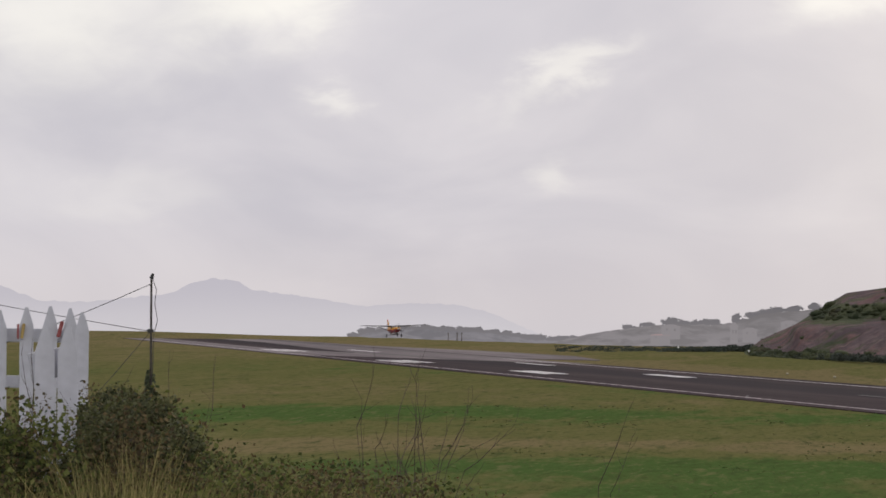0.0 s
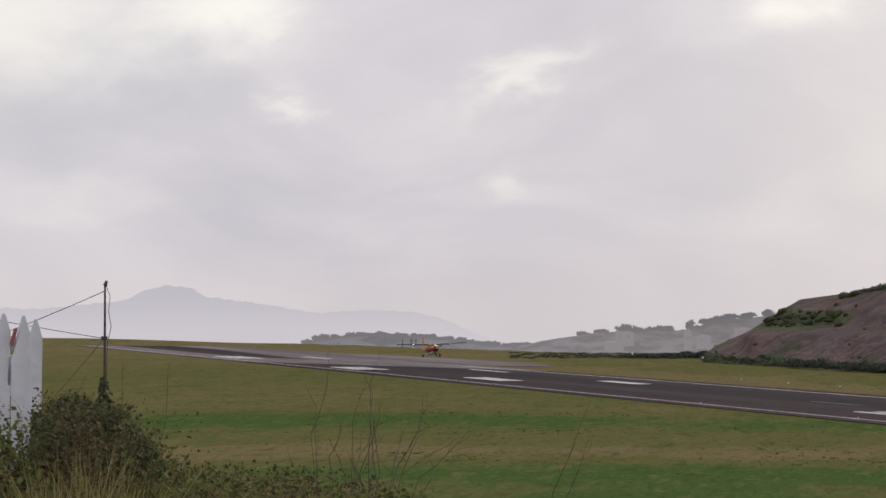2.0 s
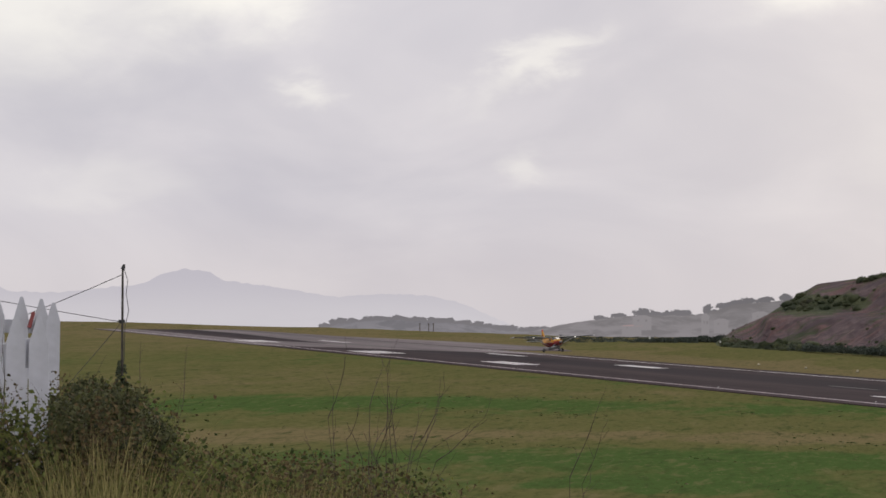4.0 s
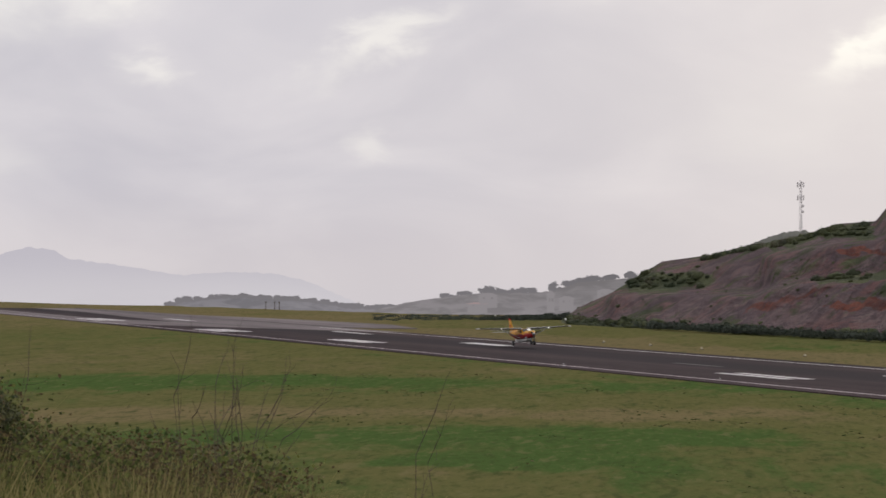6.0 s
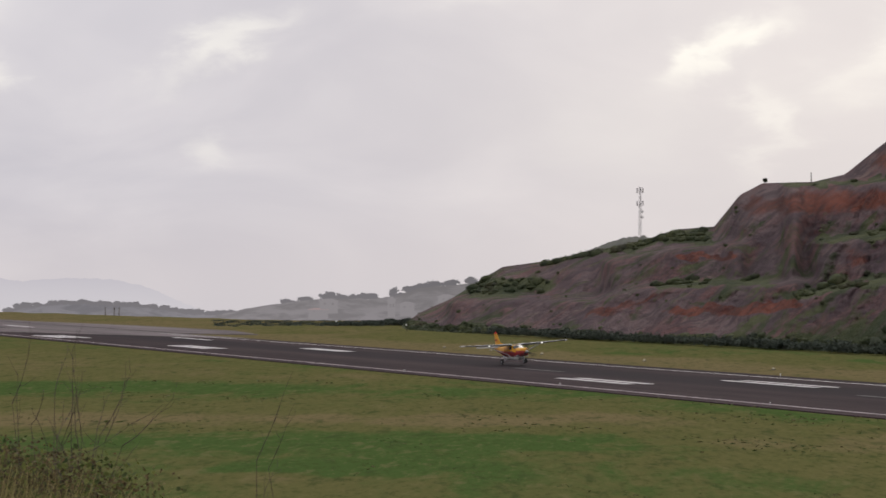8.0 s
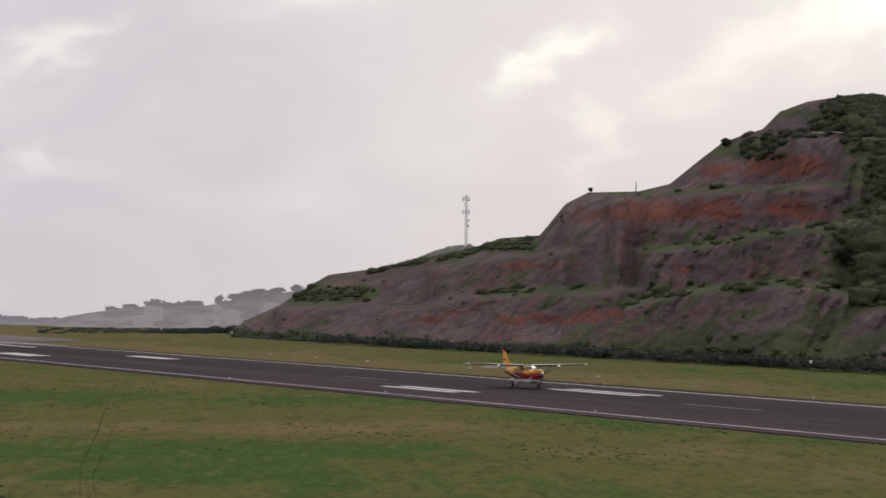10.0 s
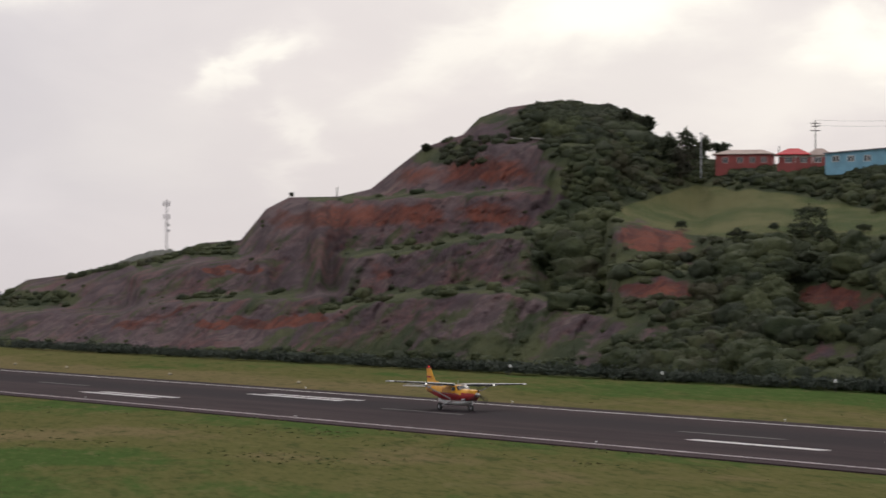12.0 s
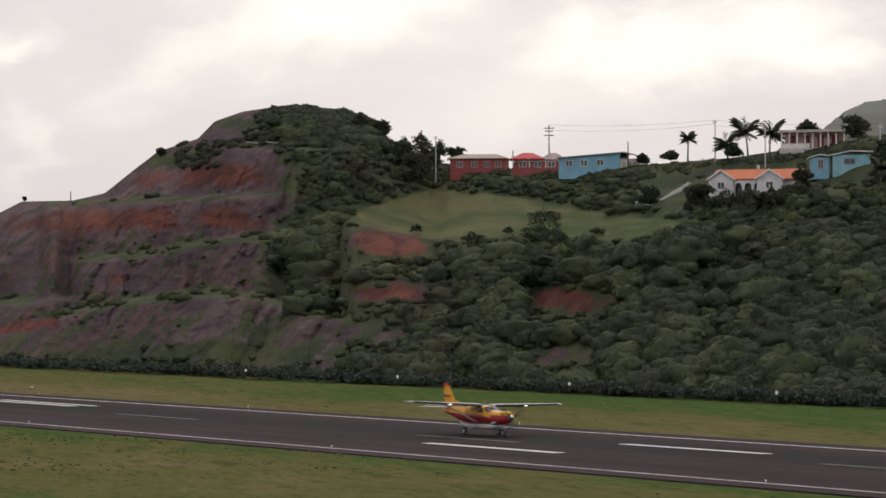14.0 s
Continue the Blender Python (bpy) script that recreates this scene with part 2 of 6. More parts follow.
def paint_material():
    """Worn white runway paint."""
    mat, n, shader, place = material("runway_paint", 0.7)
    wear = n.noise(place, 0.9, 6.0, 0.7)
    rub = n.noise(place, 7.0, 4.0, 0.7)
    k = n.ramp(n.math("ADD", n.math("MULTIPLY", wear, 0.6), n.math("MULTIPLY", rub, 0.4)), 0.52, 0.68, 0.0, 0.6)
    n.put(shader.inputs["Base Color"], n.mix(k, c4(0.60, 0.565, 0.565), c4(0.16, 0.14, 0.14)))
    return mat


def hill_material():
    """Quarried red earth and grey-purple rock, overgrown where the cover is high."""
    mat, n, shader, place = material("hill_earth", 0.95)
    n.put(shader.inputs["Specular IOR Level"], 0.1)
    cover = n.add("ShaderNodeAttribute", attribute_name="cover").outputs["Fac"]
    red = n.add("ShaderNodeAttribute", attribute_name="red").outputs["Fac"]
    broad = n.noise(n.scaled(place, 0.030, 0.030, 0.06), 1.0, 5.0, 0.6, 0.9)
    tilted = n.add("ShaderNodeMapping", {"Vector": place, "Rotation": (0, radians(32), 0)}).outputs[0]
    strata = n.noise(n.scaled(tilted, 0.035, 0.035, 0.26), 1.0, 6.0, 0.66, 0.9)
    streak = n.noise(n.scaled(place, 0.22, 0.22, 0.06), 1.0, 5.0, 0.62, 0.8)
    crumb = n.noise(place, 0.7, 6.0, 0.7)
    grain = n.noise(place, 4.0, 4.0, 0.7)
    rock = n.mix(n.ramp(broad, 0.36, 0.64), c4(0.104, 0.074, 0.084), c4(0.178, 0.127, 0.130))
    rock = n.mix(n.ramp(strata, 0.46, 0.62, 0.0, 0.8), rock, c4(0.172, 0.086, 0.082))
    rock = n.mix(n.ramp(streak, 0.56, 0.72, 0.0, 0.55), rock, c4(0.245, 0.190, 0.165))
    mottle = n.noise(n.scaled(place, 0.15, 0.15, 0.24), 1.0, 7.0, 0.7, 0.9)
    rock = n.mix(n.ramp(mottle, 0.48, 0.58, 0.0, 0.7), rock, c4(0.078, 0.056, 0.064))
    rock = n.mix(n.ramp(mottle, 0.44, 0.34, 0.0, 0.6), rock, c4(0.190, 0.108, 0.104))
    beds = n.noise(n.scaled(tilted, 0.07, 0.07, 0.45), 1.0, 5.0, 0.66, 0.9)
    earth = n.mix(n.ramp(beds, 0.38, 0.62), c4(0.095, 0.037, 0.033), c4(0.215, 0.074, 0.052))
    earth = n.mix(n.ramp(mottle, 0.50, 0.62, 0.0, 0.55), earth, c4(0.090, 0.044, 0.040))
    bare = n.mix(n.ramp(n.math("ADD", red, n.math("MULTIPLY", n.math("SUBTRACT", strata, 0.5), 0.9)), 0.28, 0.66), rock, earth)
    bare = n.mix(n.ramp(crumb, 0.46, 0.70, 0.0, 0.7), bare, c4(0.078, 0.058, 0.058))
    green = n.mix(n.ramp(n.noise(place, 0.10, 5.0, 0.6), 0.35, 0.65), c4(0.050, 0.062, 0.034), c4(0.098, 0.106, 0.052))
    green = n.mix(n.ramp(grain, 0.5, 0.8, 0.0, 0.35), green, c4(0.04, 0.048, 0.022))
    lawn_k = n.add("ShaderNodeAttribute", attribute_name="lawn").outputs["Fac"]
    turf = n.mix(n.ramp(n.noise(n.scaled(place, 0.12, 0.04, 0.12), 1.0, 5.0, 0.62), 0.35, 0.65), c4(0.078, 0.104, 0.038), c4(0.160, 0.154, 0.068))
    green = n.mix(n.ramp(lawn_k, 0.3, 0.7), green, turf)
    k = n.ramp(n.math("ADD", cover, n.math("MULTIPLY", n.math("SUBTRACT", n.noise(place, 0.12, 7.0, 0.68, 0.5), 0.5), 1.9)), 0.36, 0.60)
    n.put(shader.inputs["Base Color"], n.mix(k, bare, green))
    bump(n, shader, n.math("ADD", crumb, n.math("MULTIPLY", grain, 0.3)), 0.9, 1.4)
    return mat


def leaf_material(name, dark, light, scale=0.4, through=0.25, dry=None):
    """Leaves: a different green for each clump, with some light coming through."""
    mat, n, shader, place = material(name, 0.75)
    n.put(shader.inputs["Specular IOR Level"], 0.2)
    own = n.add("ShaderNodeNewGeometry").outputs["Random Per Island"]
    patch = n.noise(place, scale, 4.0, 0.6)
    if dry:
        k = n.math("ADD", n.math("MULTIPLY", own, 0.18), n.math("MULTIPLY", patch, 0.95))
        colour = n.mix(n.ramp(k, 0.30, 0.82), c4(*dark), c4(*light))
        colour = n.mix(n.ramp(n.noise(place, 0.055, 4.0, 0.65, 0.5), 0.52, 0.66, 0.0, 0.75), colour, c4(*dry))
        sprigs = n.noise(place, 1.8, 5.0, 0.7)
        colour = n.mix(n.ramp(sprigs, 0.48, 0.66, 0.0, 0.55), colour, c4(*(v * 0.75 for v in dark)))
        bump(n, shader, sprigs, 0.9, 0.5)
    else:
        k = n.math("ADD", n.math("MULTIPLY", own, 0.5), n.math("MULTIPLY", patch, 0.6))
        colour = n.mix(n.ramp(k, 0.25, 0.85), c4(*dark), c4(*light))
    n.put(shader.inputs["Base Color"], colour)
    glow = n.add("ShaderNodeBsdfTranslucent", {"Color": colour})
    both = n.add("ShaderNodeMixShader", {0: through, 1: shader.outputs[0], 2: glow.outputs[0]})
    out = [o for o in n.tree.nodes if o.type == "OUTPUT_MATERIAL"][0]
    n.put(out.inputs[0], both.outputs[0])
    return mat


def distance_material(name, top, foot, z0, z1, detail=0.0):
    """Far land as a plain backdrop: haze painted into its colour, which glows unlit."""
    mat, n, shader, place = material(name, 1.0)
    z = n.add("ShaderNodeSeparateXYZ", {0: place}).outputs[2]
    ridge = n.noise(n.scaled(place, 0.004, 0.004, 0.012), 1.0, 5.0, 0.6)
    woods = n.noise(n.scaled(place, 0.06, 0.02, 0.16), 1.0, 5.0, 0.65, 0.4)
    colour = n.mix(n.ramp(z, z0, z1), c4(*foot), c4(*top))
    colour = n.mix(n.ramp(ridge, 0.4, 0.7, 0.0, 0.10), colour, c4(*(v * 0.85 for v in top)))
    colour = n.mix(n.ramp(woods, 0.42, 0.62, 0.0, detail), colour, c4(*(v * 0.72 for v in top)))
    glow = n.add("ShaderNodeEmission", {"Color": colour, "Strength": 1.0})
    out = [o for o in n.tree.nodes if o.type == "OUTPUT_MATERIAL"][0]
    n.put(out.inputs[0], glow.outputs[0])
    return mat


GRASS = grass_material()
ASPHALT = asphalt_material("asphalt", (0.0185, 0.0110, 0.0142), (0.045, 0.0280, 0.0310))
CONCRETE = asphalt_material("pale_pavement", (0.115, 0.096, 0.102), (0.195, 0.167, 0.168), 0.12)
PAINT = paint_material()
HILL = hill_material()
WATER = plain("sea", (0.25, 0.27, 0.3), 0.25)


# ---------------------------------------------------------------- mesh helpers
def mesh_object(name, verts, faces, mat, parent=None, smooth_faces=False):
    me = bpy.data.meshes.new(name)
    me.from_pydata([tuple(v) for v in verts], [], faces)
    me.materials.append(mat)
    if smooth_faces:
        me.polygons.foreach_set("use_smooth", [True] * len(me.polygons))
    me.update()
    ob = new(name, me)
    if parent:
        ob.parent = parent
    return ob


def part(name, bm, mat, parent=None, label=""):
    me = bpy.data.meshes.new(name)
    bm.to_mesh(me)
    bm.free()
    me.materials.append(mat)
    ob = new(name, me)
    if parent:
        ob.parent = parent
    if label:
        tagged(ob, label)
    return ob


def structure(ob, label, category):
    return tagged(ob, label, category, kind="structure")


def grid(name, us, vs, place, mat, smooth_faces=True):
    verts = [place(u, v) for u in us for v in vs]
    k = len(vs)
    faces = [(i * k + j, (i + 1) * k + j, (i + 1) * k + j + 1, i * k + j + 1) for i in range(len(us) - 1) for j in range(k - 1)]
    return mesh_object(name, verts, faces, mat, smooth_faces=smooth_faces)


# ---------------------------------------------------------------- ground, sea and runway
def steps(*stretches):
    out = []
    for a, b, d in stretches:
        k = max(1, round((b - a) / d))
        out += [a + (b - a) * i / k for i in range(k)]
    return out + [stretches[-1][1]]


def ground_place(s, w):
    rough = 0.10 * noise.noise(Vector((s * 0.03, w * 0.05, 2.0))) + 0.05 * noise.noise(Vector((s * 0.2, w * 0.2, 5.0)))
    on_way = smooth(NEAR_EDGE - 14, NEAR_EDGE - 4, w) * (1 - smooth(FAR_EDGE + 28, FAR_EDGE + 42, w))
    return at(s, w, rough * (1 - on_way) - 0.10 * on_way)


GROUND = grid("ground", steps((-700, -60, 40), (-60, 90, 4), (90, 1150, 10), (1150, 4800, 300)),
              steps((-2600, -300, 150), (-300, -40, 20), (-40, 60, 3), (60, 300, 6), (300, 600, 30), (600, 2800, 200)), ground_place, GRASS)
structure(GROUND, "patchy green and dry mown grass of the airfield", "grass field")
SEA = grid("water", steps((600, 4900, 400)), steps((-3600, 3600, 400)), lambda s, w: Vector((*(U * s + W * w).xy, -12.5)), WATER)
structure(SEA, "hazy pale grey sea beyond the runway's end", "sea")


def strip(name, s0, s1, w0, w1, up, mat, seg=10.0, parent=None):
    """A flat strip on the airfield, with a thickness that reaches into the ground."""
    ss = steps((s0, s1, seg))
    verts, faces = [], []
    for s in ss:
        for w, dz in ((w0, -0.3), (w0, 0), (min(max(MIDDLE, w0), w1) if w0 < MIDDLE < w1 else (w0 + w1) / 2, 0), (w1, 0), (w1, -0.3)):
            v = U * s + W * w
            verts.append((v.x, v.y, paved(s, w) + up + dz))
    for i in range(len(ss) - 1):
        a, b = i * 5, i * 5 + 5
        faces += [(a + j, b + j, b + j + 1, a + j + 1) for j in range(4)]
    k = len(verts)
    faces += [(0, 1, 2, 3, 4), (k - 1, k - 2, k - 3, k - 4, k - 5)]
    ob = mesh_object(name, verts, faces, mat)
    if parent:
        ob.parent = parent
    return ob


RUNWAY = structure(strip("runway", -150, 925, NEAR_EDGE - NEAR_VERGE, FAR_EDGE + FAR_VERGE, 0.0, ASPHALT), "dark worn asphalt runway with faded white markings", "runway")


# ---------------------------------------------------------------- the hill
CREST = [(5.75, -0.40), (6.1, -0.15), (6.71, 0.12), (7.36, 0.53), (7.68, 0.72), (8.65, 0.85), (9.3, 1.0), (10.27, 1.19), (11.03, 1.43), (11.72, 1.48), (12.21, 2.08),
         (12.64, 2.30), (13.6, 2.32), (14.2, 2.46), (14.8, 2.94), (15.22, 3.26), (15.97, 3.50), (16.29, 3.83), (16.83, 4.02), (17.8, 4.16), (18.67, 4.06),
         (19.21, 3.86), (19.7, 3.45), (20.4, 3.05), (22.0, 2.92), (24.6, 2.98), (26.2, 3.1), (29.0, 3.5), (34.0, 3.6), (42.0, 3.2)]
DEPTH = [(5.75, 16.0), (6.2, 30.0), (8.0, 48.0), (11.0, 62.0), (14.0, 72.0), (18.0, 92.0), (20.5, 105.0), (24.0, 105.0), (29.0, 110.0), (42.0, 110.0)]
# terraces cut into the hill: turn and height angle along each, half thickness, weight of its depth
LEDGES = [([(13.2, 0.15), (14.47, 0.40), (15.7, 0.53), (16.77, 0.56), (18.3, 0.2), (19.0, 0.0)], 0.07, 11.0),
          ([(13.4, 1.2), (14.88, 1.31), (15.95, 1.51), (16.77, 1.62), (17.5, 1.6)], 0.06, 9.0),
          ([(12.9, 2.28), (15.45, 2.36), (17.1, 2.44), (17.6, 2.45)], 0.05, 14.0),
          ([(16.4, 3.34), (16.93, 3.33), (18.57, 3.28), (19.2, 3.2)], 0.04, 10.0),
          ([(6.4, 0.10), (7.6, 0.16), (9.0, 0.12), (9.6, 0.10)], 0.06, 8.0),
          ([(9.2, 0.05), (10.2, 0.32), (11.6, 0.42), (13.0, 0.40), (13.8, 0.5)], 0.06, 8.0),
          ([(9.5, 0.82), (10.4, 1.02), (11.4, 1.12), (12.4, 1.2)], 0.06, 9.0),
          ([(18.6, 1.95), (20.4, 1.75), (22.3, 1.85), (24.3, 1.80), (25.6, 1.95)], 0.30, 3.5),
          ([(24.6, 2.3), (26.5, 2.42), (28.5, 2.6)], 0.15, 3.0),
          ([(18.7, 1.0), (19.8, 0.95), (20.8, 1.0)], 0.06, 8.0),
          ([(22.0, 0.02), (23.0, 0.05), (24.2, 0.0)], 0.06, 9.0)]


def track(points, az, fade=0.35):
    """Height angle of a line at that turn, and how much of it is left towards its ends."""
    k = smooth(points[0][0], points[0][0] + fade, az) * (1 - smooth(points[-1][0] - fade, points[-1][0], az))
    return lerp_table(points, az), k


@functools.lru_cache(maxsize=None)
def profile(step):
    """The hill's cut at that turn: foot and crest distances, their height angles, and the share of the depth at even heights."""
    az = step * 0.02
    th = radians(az) - AXIS
    foot_w = FOOT + 3.0 * noise.noise(Vector((az * 0.8, 0.0, 7.0)))
    d0 = foot_w / math.sin(th)
    z0 = field(min(d0 * math.cos(th), 900)) - 0.6
    d1 = d0 + lerp_table(DEPTH, az) / math.sin(th) * 0.9
    low, high = math.degrees(math.atan2(z0, d0)), lerp_table(CREST, az)
    lines = [(*track(points, az), half, weight) for points, half, weight in LEDGES]
    lines = [q for q in lines if q[1] > 0.01]
    total, shares = 0.0, [0.0]
    for i in range(160):
        el = low + (high - low) * (i + 0.5) / 160
        total += 1.0 + 1.6 * smooth(0.75, 1.0, (i + 0.5) / 160) + sum(weight * k * math.exp(-((el - e) / half) ** 2) for e, k, half, weight in lines)
        shares.append(total)
    return d0, d1, low, high, [q / total for q in shares]


def angle_of(az, v):
    """The height angle at which that part of the hill's face stands."""
    d0, d1, low, high, shares = profile(round(az / 0.02))
    return low + (high - low) * v


def hill_place(az, v):
    """The hill's surface: v is 0 at the foot, 1 at the crest, more behind it."""
    step = int(az / 0.02)
    k = az / 0.02 - step
    (d0, d1, low, high, sh), (d0b, d1b, lowb, highb, shb) = profile(step), profile(step + 1)
    d0, d1, low, high = d0 + (d0b - d0) * k, d1 + (d1b - d1) * k, low + (lowb - low) * k, high + (highb - high) * k
    if v <= 1.0:
        i = min(159, int(v * 160))
        q = v * 160 - i
        g = (sh[i] + (sh[i + 1] - sh[i]) * q) * (1 - k) + (shb[i] + (shb[i + 1] - shb[i]) * q) * k
        el = low + (high - low) * v
        inside = math.sin(math.pi * min(1.0, v)) ** 0.6
        craggy = 1.0 - 0.7 * smooth(18.0, 19.4, az)
        a = az * 1.4 - el * 0.55 + 0.35 * noise.noise(Vector((az * 1.1, el * 1.4, 2.0)))
        flutes = abs(noise.noise(Vector((a, el * 0.30, 9.0)))) + 0.5 * abs(noise.noise(Vector((a * 2.6, el * 0.55, 3.0)))) + 0.28 * abs(noise.noise(Vector((a * 6.5, el * 1.3, 5.0))))
        rubble = noise.fractal(Vector((az * 5.0, el * 7.0, 1.0)), 0.6, 2.1, 5)
        d = d0 + (d1 - d0) * g + inside * craggy * (0.95 * rubble + 1.4 * noise.noise(Vector((az * 1.2, el * 1.1, 1.0))) + 6.2 * (0.40 - flutes))
        z = d * math.tan(radians(el))
    else:
        d = d1 + (v - 1.0) * 260.0
        z = d1 * math.tan(radians(high)) - (v - 1.0) * 30.0 - 24.0 * smooth(1.0, 1.6, v)
    return Vector((d * math.sin(radians(az)), d * math.cos(radians(az)), z))


AZ = [5.75 + 0.042 * i for i in range(int(28.5 / 0.042))]
VS = [i / 150 for i in range(151)] + [1.05, 1.15, 1.3, 1.6, 2.0]
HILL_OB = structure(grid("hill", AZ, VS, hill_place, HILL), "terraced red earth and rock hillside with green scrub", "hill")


def blob(az, el, a, e, ra, re, slant=0.0):
    return math.exp(-(abs((az - a) / ra) ** 2.2) - abs((el - e - slant * (az - a)) / re) ** 2.2)


def band(az, el, points, half):
    e, k = track(points, az)
    return k * math.exp(-abs((el - e) / half) ** 3)


# overgrown ledges and slopes: lines with their half thickness, then patches
GREEN_LINES = [([(13.0, 0.12), (14.47, 0.40), (15.7, 0.53), (16.77, 0.56), (18.3, 0.2), (19.2, 0.0)], 0.13, 1.0), ([(13.5, 1.2), (14.88, 1.31), (15.95, 1.51), (16.77, 1.62), (17.5, 1.6)], 0.10, 0.95),
               ([(12.7, 2.26), (14.2, 2.32), (15.45, 2.36), (17.1, 2.44), (17.7, 2.45)], 0.09, 0.72), ([(9.4, 0.92), (10.2, 1.16), (10.8, 1.28), (11.9, 1.30)], 0.15, 0.95), ([(10.4, 0.36), (11.6, 0.44), (13.2, 0.40)], 0.09, 0.8)]
GREEN = [(7.75, 0.34, 1.1, 0.20, 0.02), (15.65, 3.08, 0.75, 0.20, 0.12), (17.95, 1.45, 0.95, 0.95, 0.0), (18.6, 2.55, 1.2, 0.55, -0.1), (17.8, 3.75, 2.0, 0.42, 0.0), (19.2, 0.95, 0.7, 0.15, 0.0), (18.3, 0.6, 1.0, 0.45, 0.0)]
RED_LINES = [([(10.7, -0.18), (11.6, -0.08), (12.2, -0.14), (13.5, 0.08)], 0.09, 1.1), ([(9.0, -0.35), (10.0, 0.0), (10.9, 0.32)], 0.09, 0.6), ([(10.7, 0.86), (11.5, 0.93), (12.3, 0.88)], 0.06, 1.0), ([(12.1, 1.85), (14.0, 1.95), (15.9, 1.95)], 0.25, 0.62)]
SCARS = [(16.4, 2.80, 1.0, 0.26, 0.0, 0.95), (15.1, 2.72, 0.7, 0.22, 0.15, 0.55), (16.5, 1.98, 0.75, 0.25, 0.05, 0.85), (14.4, 0.86, 0.32, 0.28, 0.0, 0.55), (19.65, 1.46, 0.85, 0.31, -0.16, 1.0), (19.65, 0.55, 0.95, 0.20, 0.0, 0.8),
         (23.05, 0.40, 0.85, 0.26, -0.10, 1.25), (22.9, -0.62, 1.0, 0.28, 0.0, 0.3), (19.3, -0.2, 0.9, 0.22, 0.0, 0.25), (16.72, 3.66, 0.52, 0.26, 0.45, 0.2)]
MEADOW_TOP = [(18.7, 1.98), (19.5, 2.25), (20.4, 2.5), (21.2, 2.42), (22.0, 2.36), (23.9, 2.0), (25.3, 1.88)]
MEADOW_LOW = [(18.7, 1.92), (20.4, 1.58), (21.4, 1.52), (22.3, 1.64), (24.3, 1.54), (25.3, 1.80)]


def cover_of(az, v):
    """How overgrown the hill is, 0 to 1, and how red its bare earth is."""
    el = angle_of(az, min(v, 1.0))
    low = angle_of(az, 0.0)
    el += 0.10 * noise.fractal(Vector((az * 2.6, el * 4.0, 1.0)), 0.8, 2.0, 3)
    az += 0.28 * noise.fractal(Vector((az * 2.2, el * 4.0, 9.0)), 0.8, 2.0, 3)
    c = 0.37 + 0.63 * smooth(18.2, 18.9, az + 0.35 * (el - 0.5)) - 0.08 * smooth(1.6, 2.0, el) + 0.22 * smooth(12.0, 14.5, az) * smooth(0.2, -0.6, el)
    for points, half, power in GREEN_LINES:
        c = max(c, power * band(az, el, points, half))
    for a, e, ra, re, slant in GREEN:
        c = max(c, 1.05 * blob(az, el, a, e, ra, re, slant))
    r = 0.10 + 0.12 * smooth(1.4, 1.9, el)
    for points, half, power in RED_LINES:
        k = band(az, el, points, half)
        c *= 1 - 0.8 * k
        r = max(r, power * k)
    for a, e, ra, re, slant, power in SCARS:
        k = blob(az, el, a, e, ra, re, slant)
        c *= 1 - min(0.97, 0.5 + 0.5 * power) * k
        r = max(r, power * k)
    c = max(c, 1.0 - smooth(0.10 + 0.12 * smooth(10.0, 14.0, az), 0.30 + 0.28 * smooth(10.0, 14.0, az), el - low))
    return c, r


def meadow(az, v):
    """1 in the mown meadow under the houses, where nothing taller grows."""
    el = angle_of(az, min(v, 1.0)) + 0.05 * noise.noise(Vector((az * 3.0, 0.0, 4.0)))
    ends = smooth(18.7, 19.0, az) * (1 - smooth(24.9, 25.4, az))
    return ends * smooth(lerp_table(MEADOW_LOW, az) - 0.08, lerp_table(MEADOW_LOW, az) + 0.06, el) * (1 - smooth(lerp_table(MEADOW_TOP, az) - 0.08, lerp_table(MEADOW_TOP, az) + 0.12, el))


cover = HILL_OB.data.attributes.new("cover", "FLOAT", "POINT")
lawn = HILL_OB.data.attributes.new("lawn", "FLOAT", "POINT")
lawn.data.foreach_set("value", [meadow(az, v) for az in AZ for v in VS])
redness = HILL_OB.data.attributes.new("red", "FLOAT", "POINT")
pairs = [cover_of(az, v) for az in AZ for v in VS]
cover.data.foreach_set("value", [c for c, r in pairs])
redness.data.foreach_set("value", [r for c, r in pairs])


# ---------------------------------------------------------------- far land
def ridge_line(name, table, dist, depth, base, mat, label, rough, step=0.05):
    a0, a1 = table[0][0], table[-1][0]
    azs = [a0 + (a1 - a0) * i / int((a1 - a0) / step) for i in range(int((a1 - a0) / step) + 1)]

    def place(az, v):
        top = dist * math.tan(radians(lerp_table(table, az))) + rough * noise.fractal(Vector((az * 6.0, dist, 0.0)), 0.8, 2.0, 4)
        k = 1 - abs(v - 0.5) * 2
        p = ray(az, dist + depth * (v - 0.5), 0)
        p.z = base + (top - base) * k ** 0.8
        return p
    return structure(grid(name, azs, [i / 16 for i in range(17)], place, mat), label, "far land")


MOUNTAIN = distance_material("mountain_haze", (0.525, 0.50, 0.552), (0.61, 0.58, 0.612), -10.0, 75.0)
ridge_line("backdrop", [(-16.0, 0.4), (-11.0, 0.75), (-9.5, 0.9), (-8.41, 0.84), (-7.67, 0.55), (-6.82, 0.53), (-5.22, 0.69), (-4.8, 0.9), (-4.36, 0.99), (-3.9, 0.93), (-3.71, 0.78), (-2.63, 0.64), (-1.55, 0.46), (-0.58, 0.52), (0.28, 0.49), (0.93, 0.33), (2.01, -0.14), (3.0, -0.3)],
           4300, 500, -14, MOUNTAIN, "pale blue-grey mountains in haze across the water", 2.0)


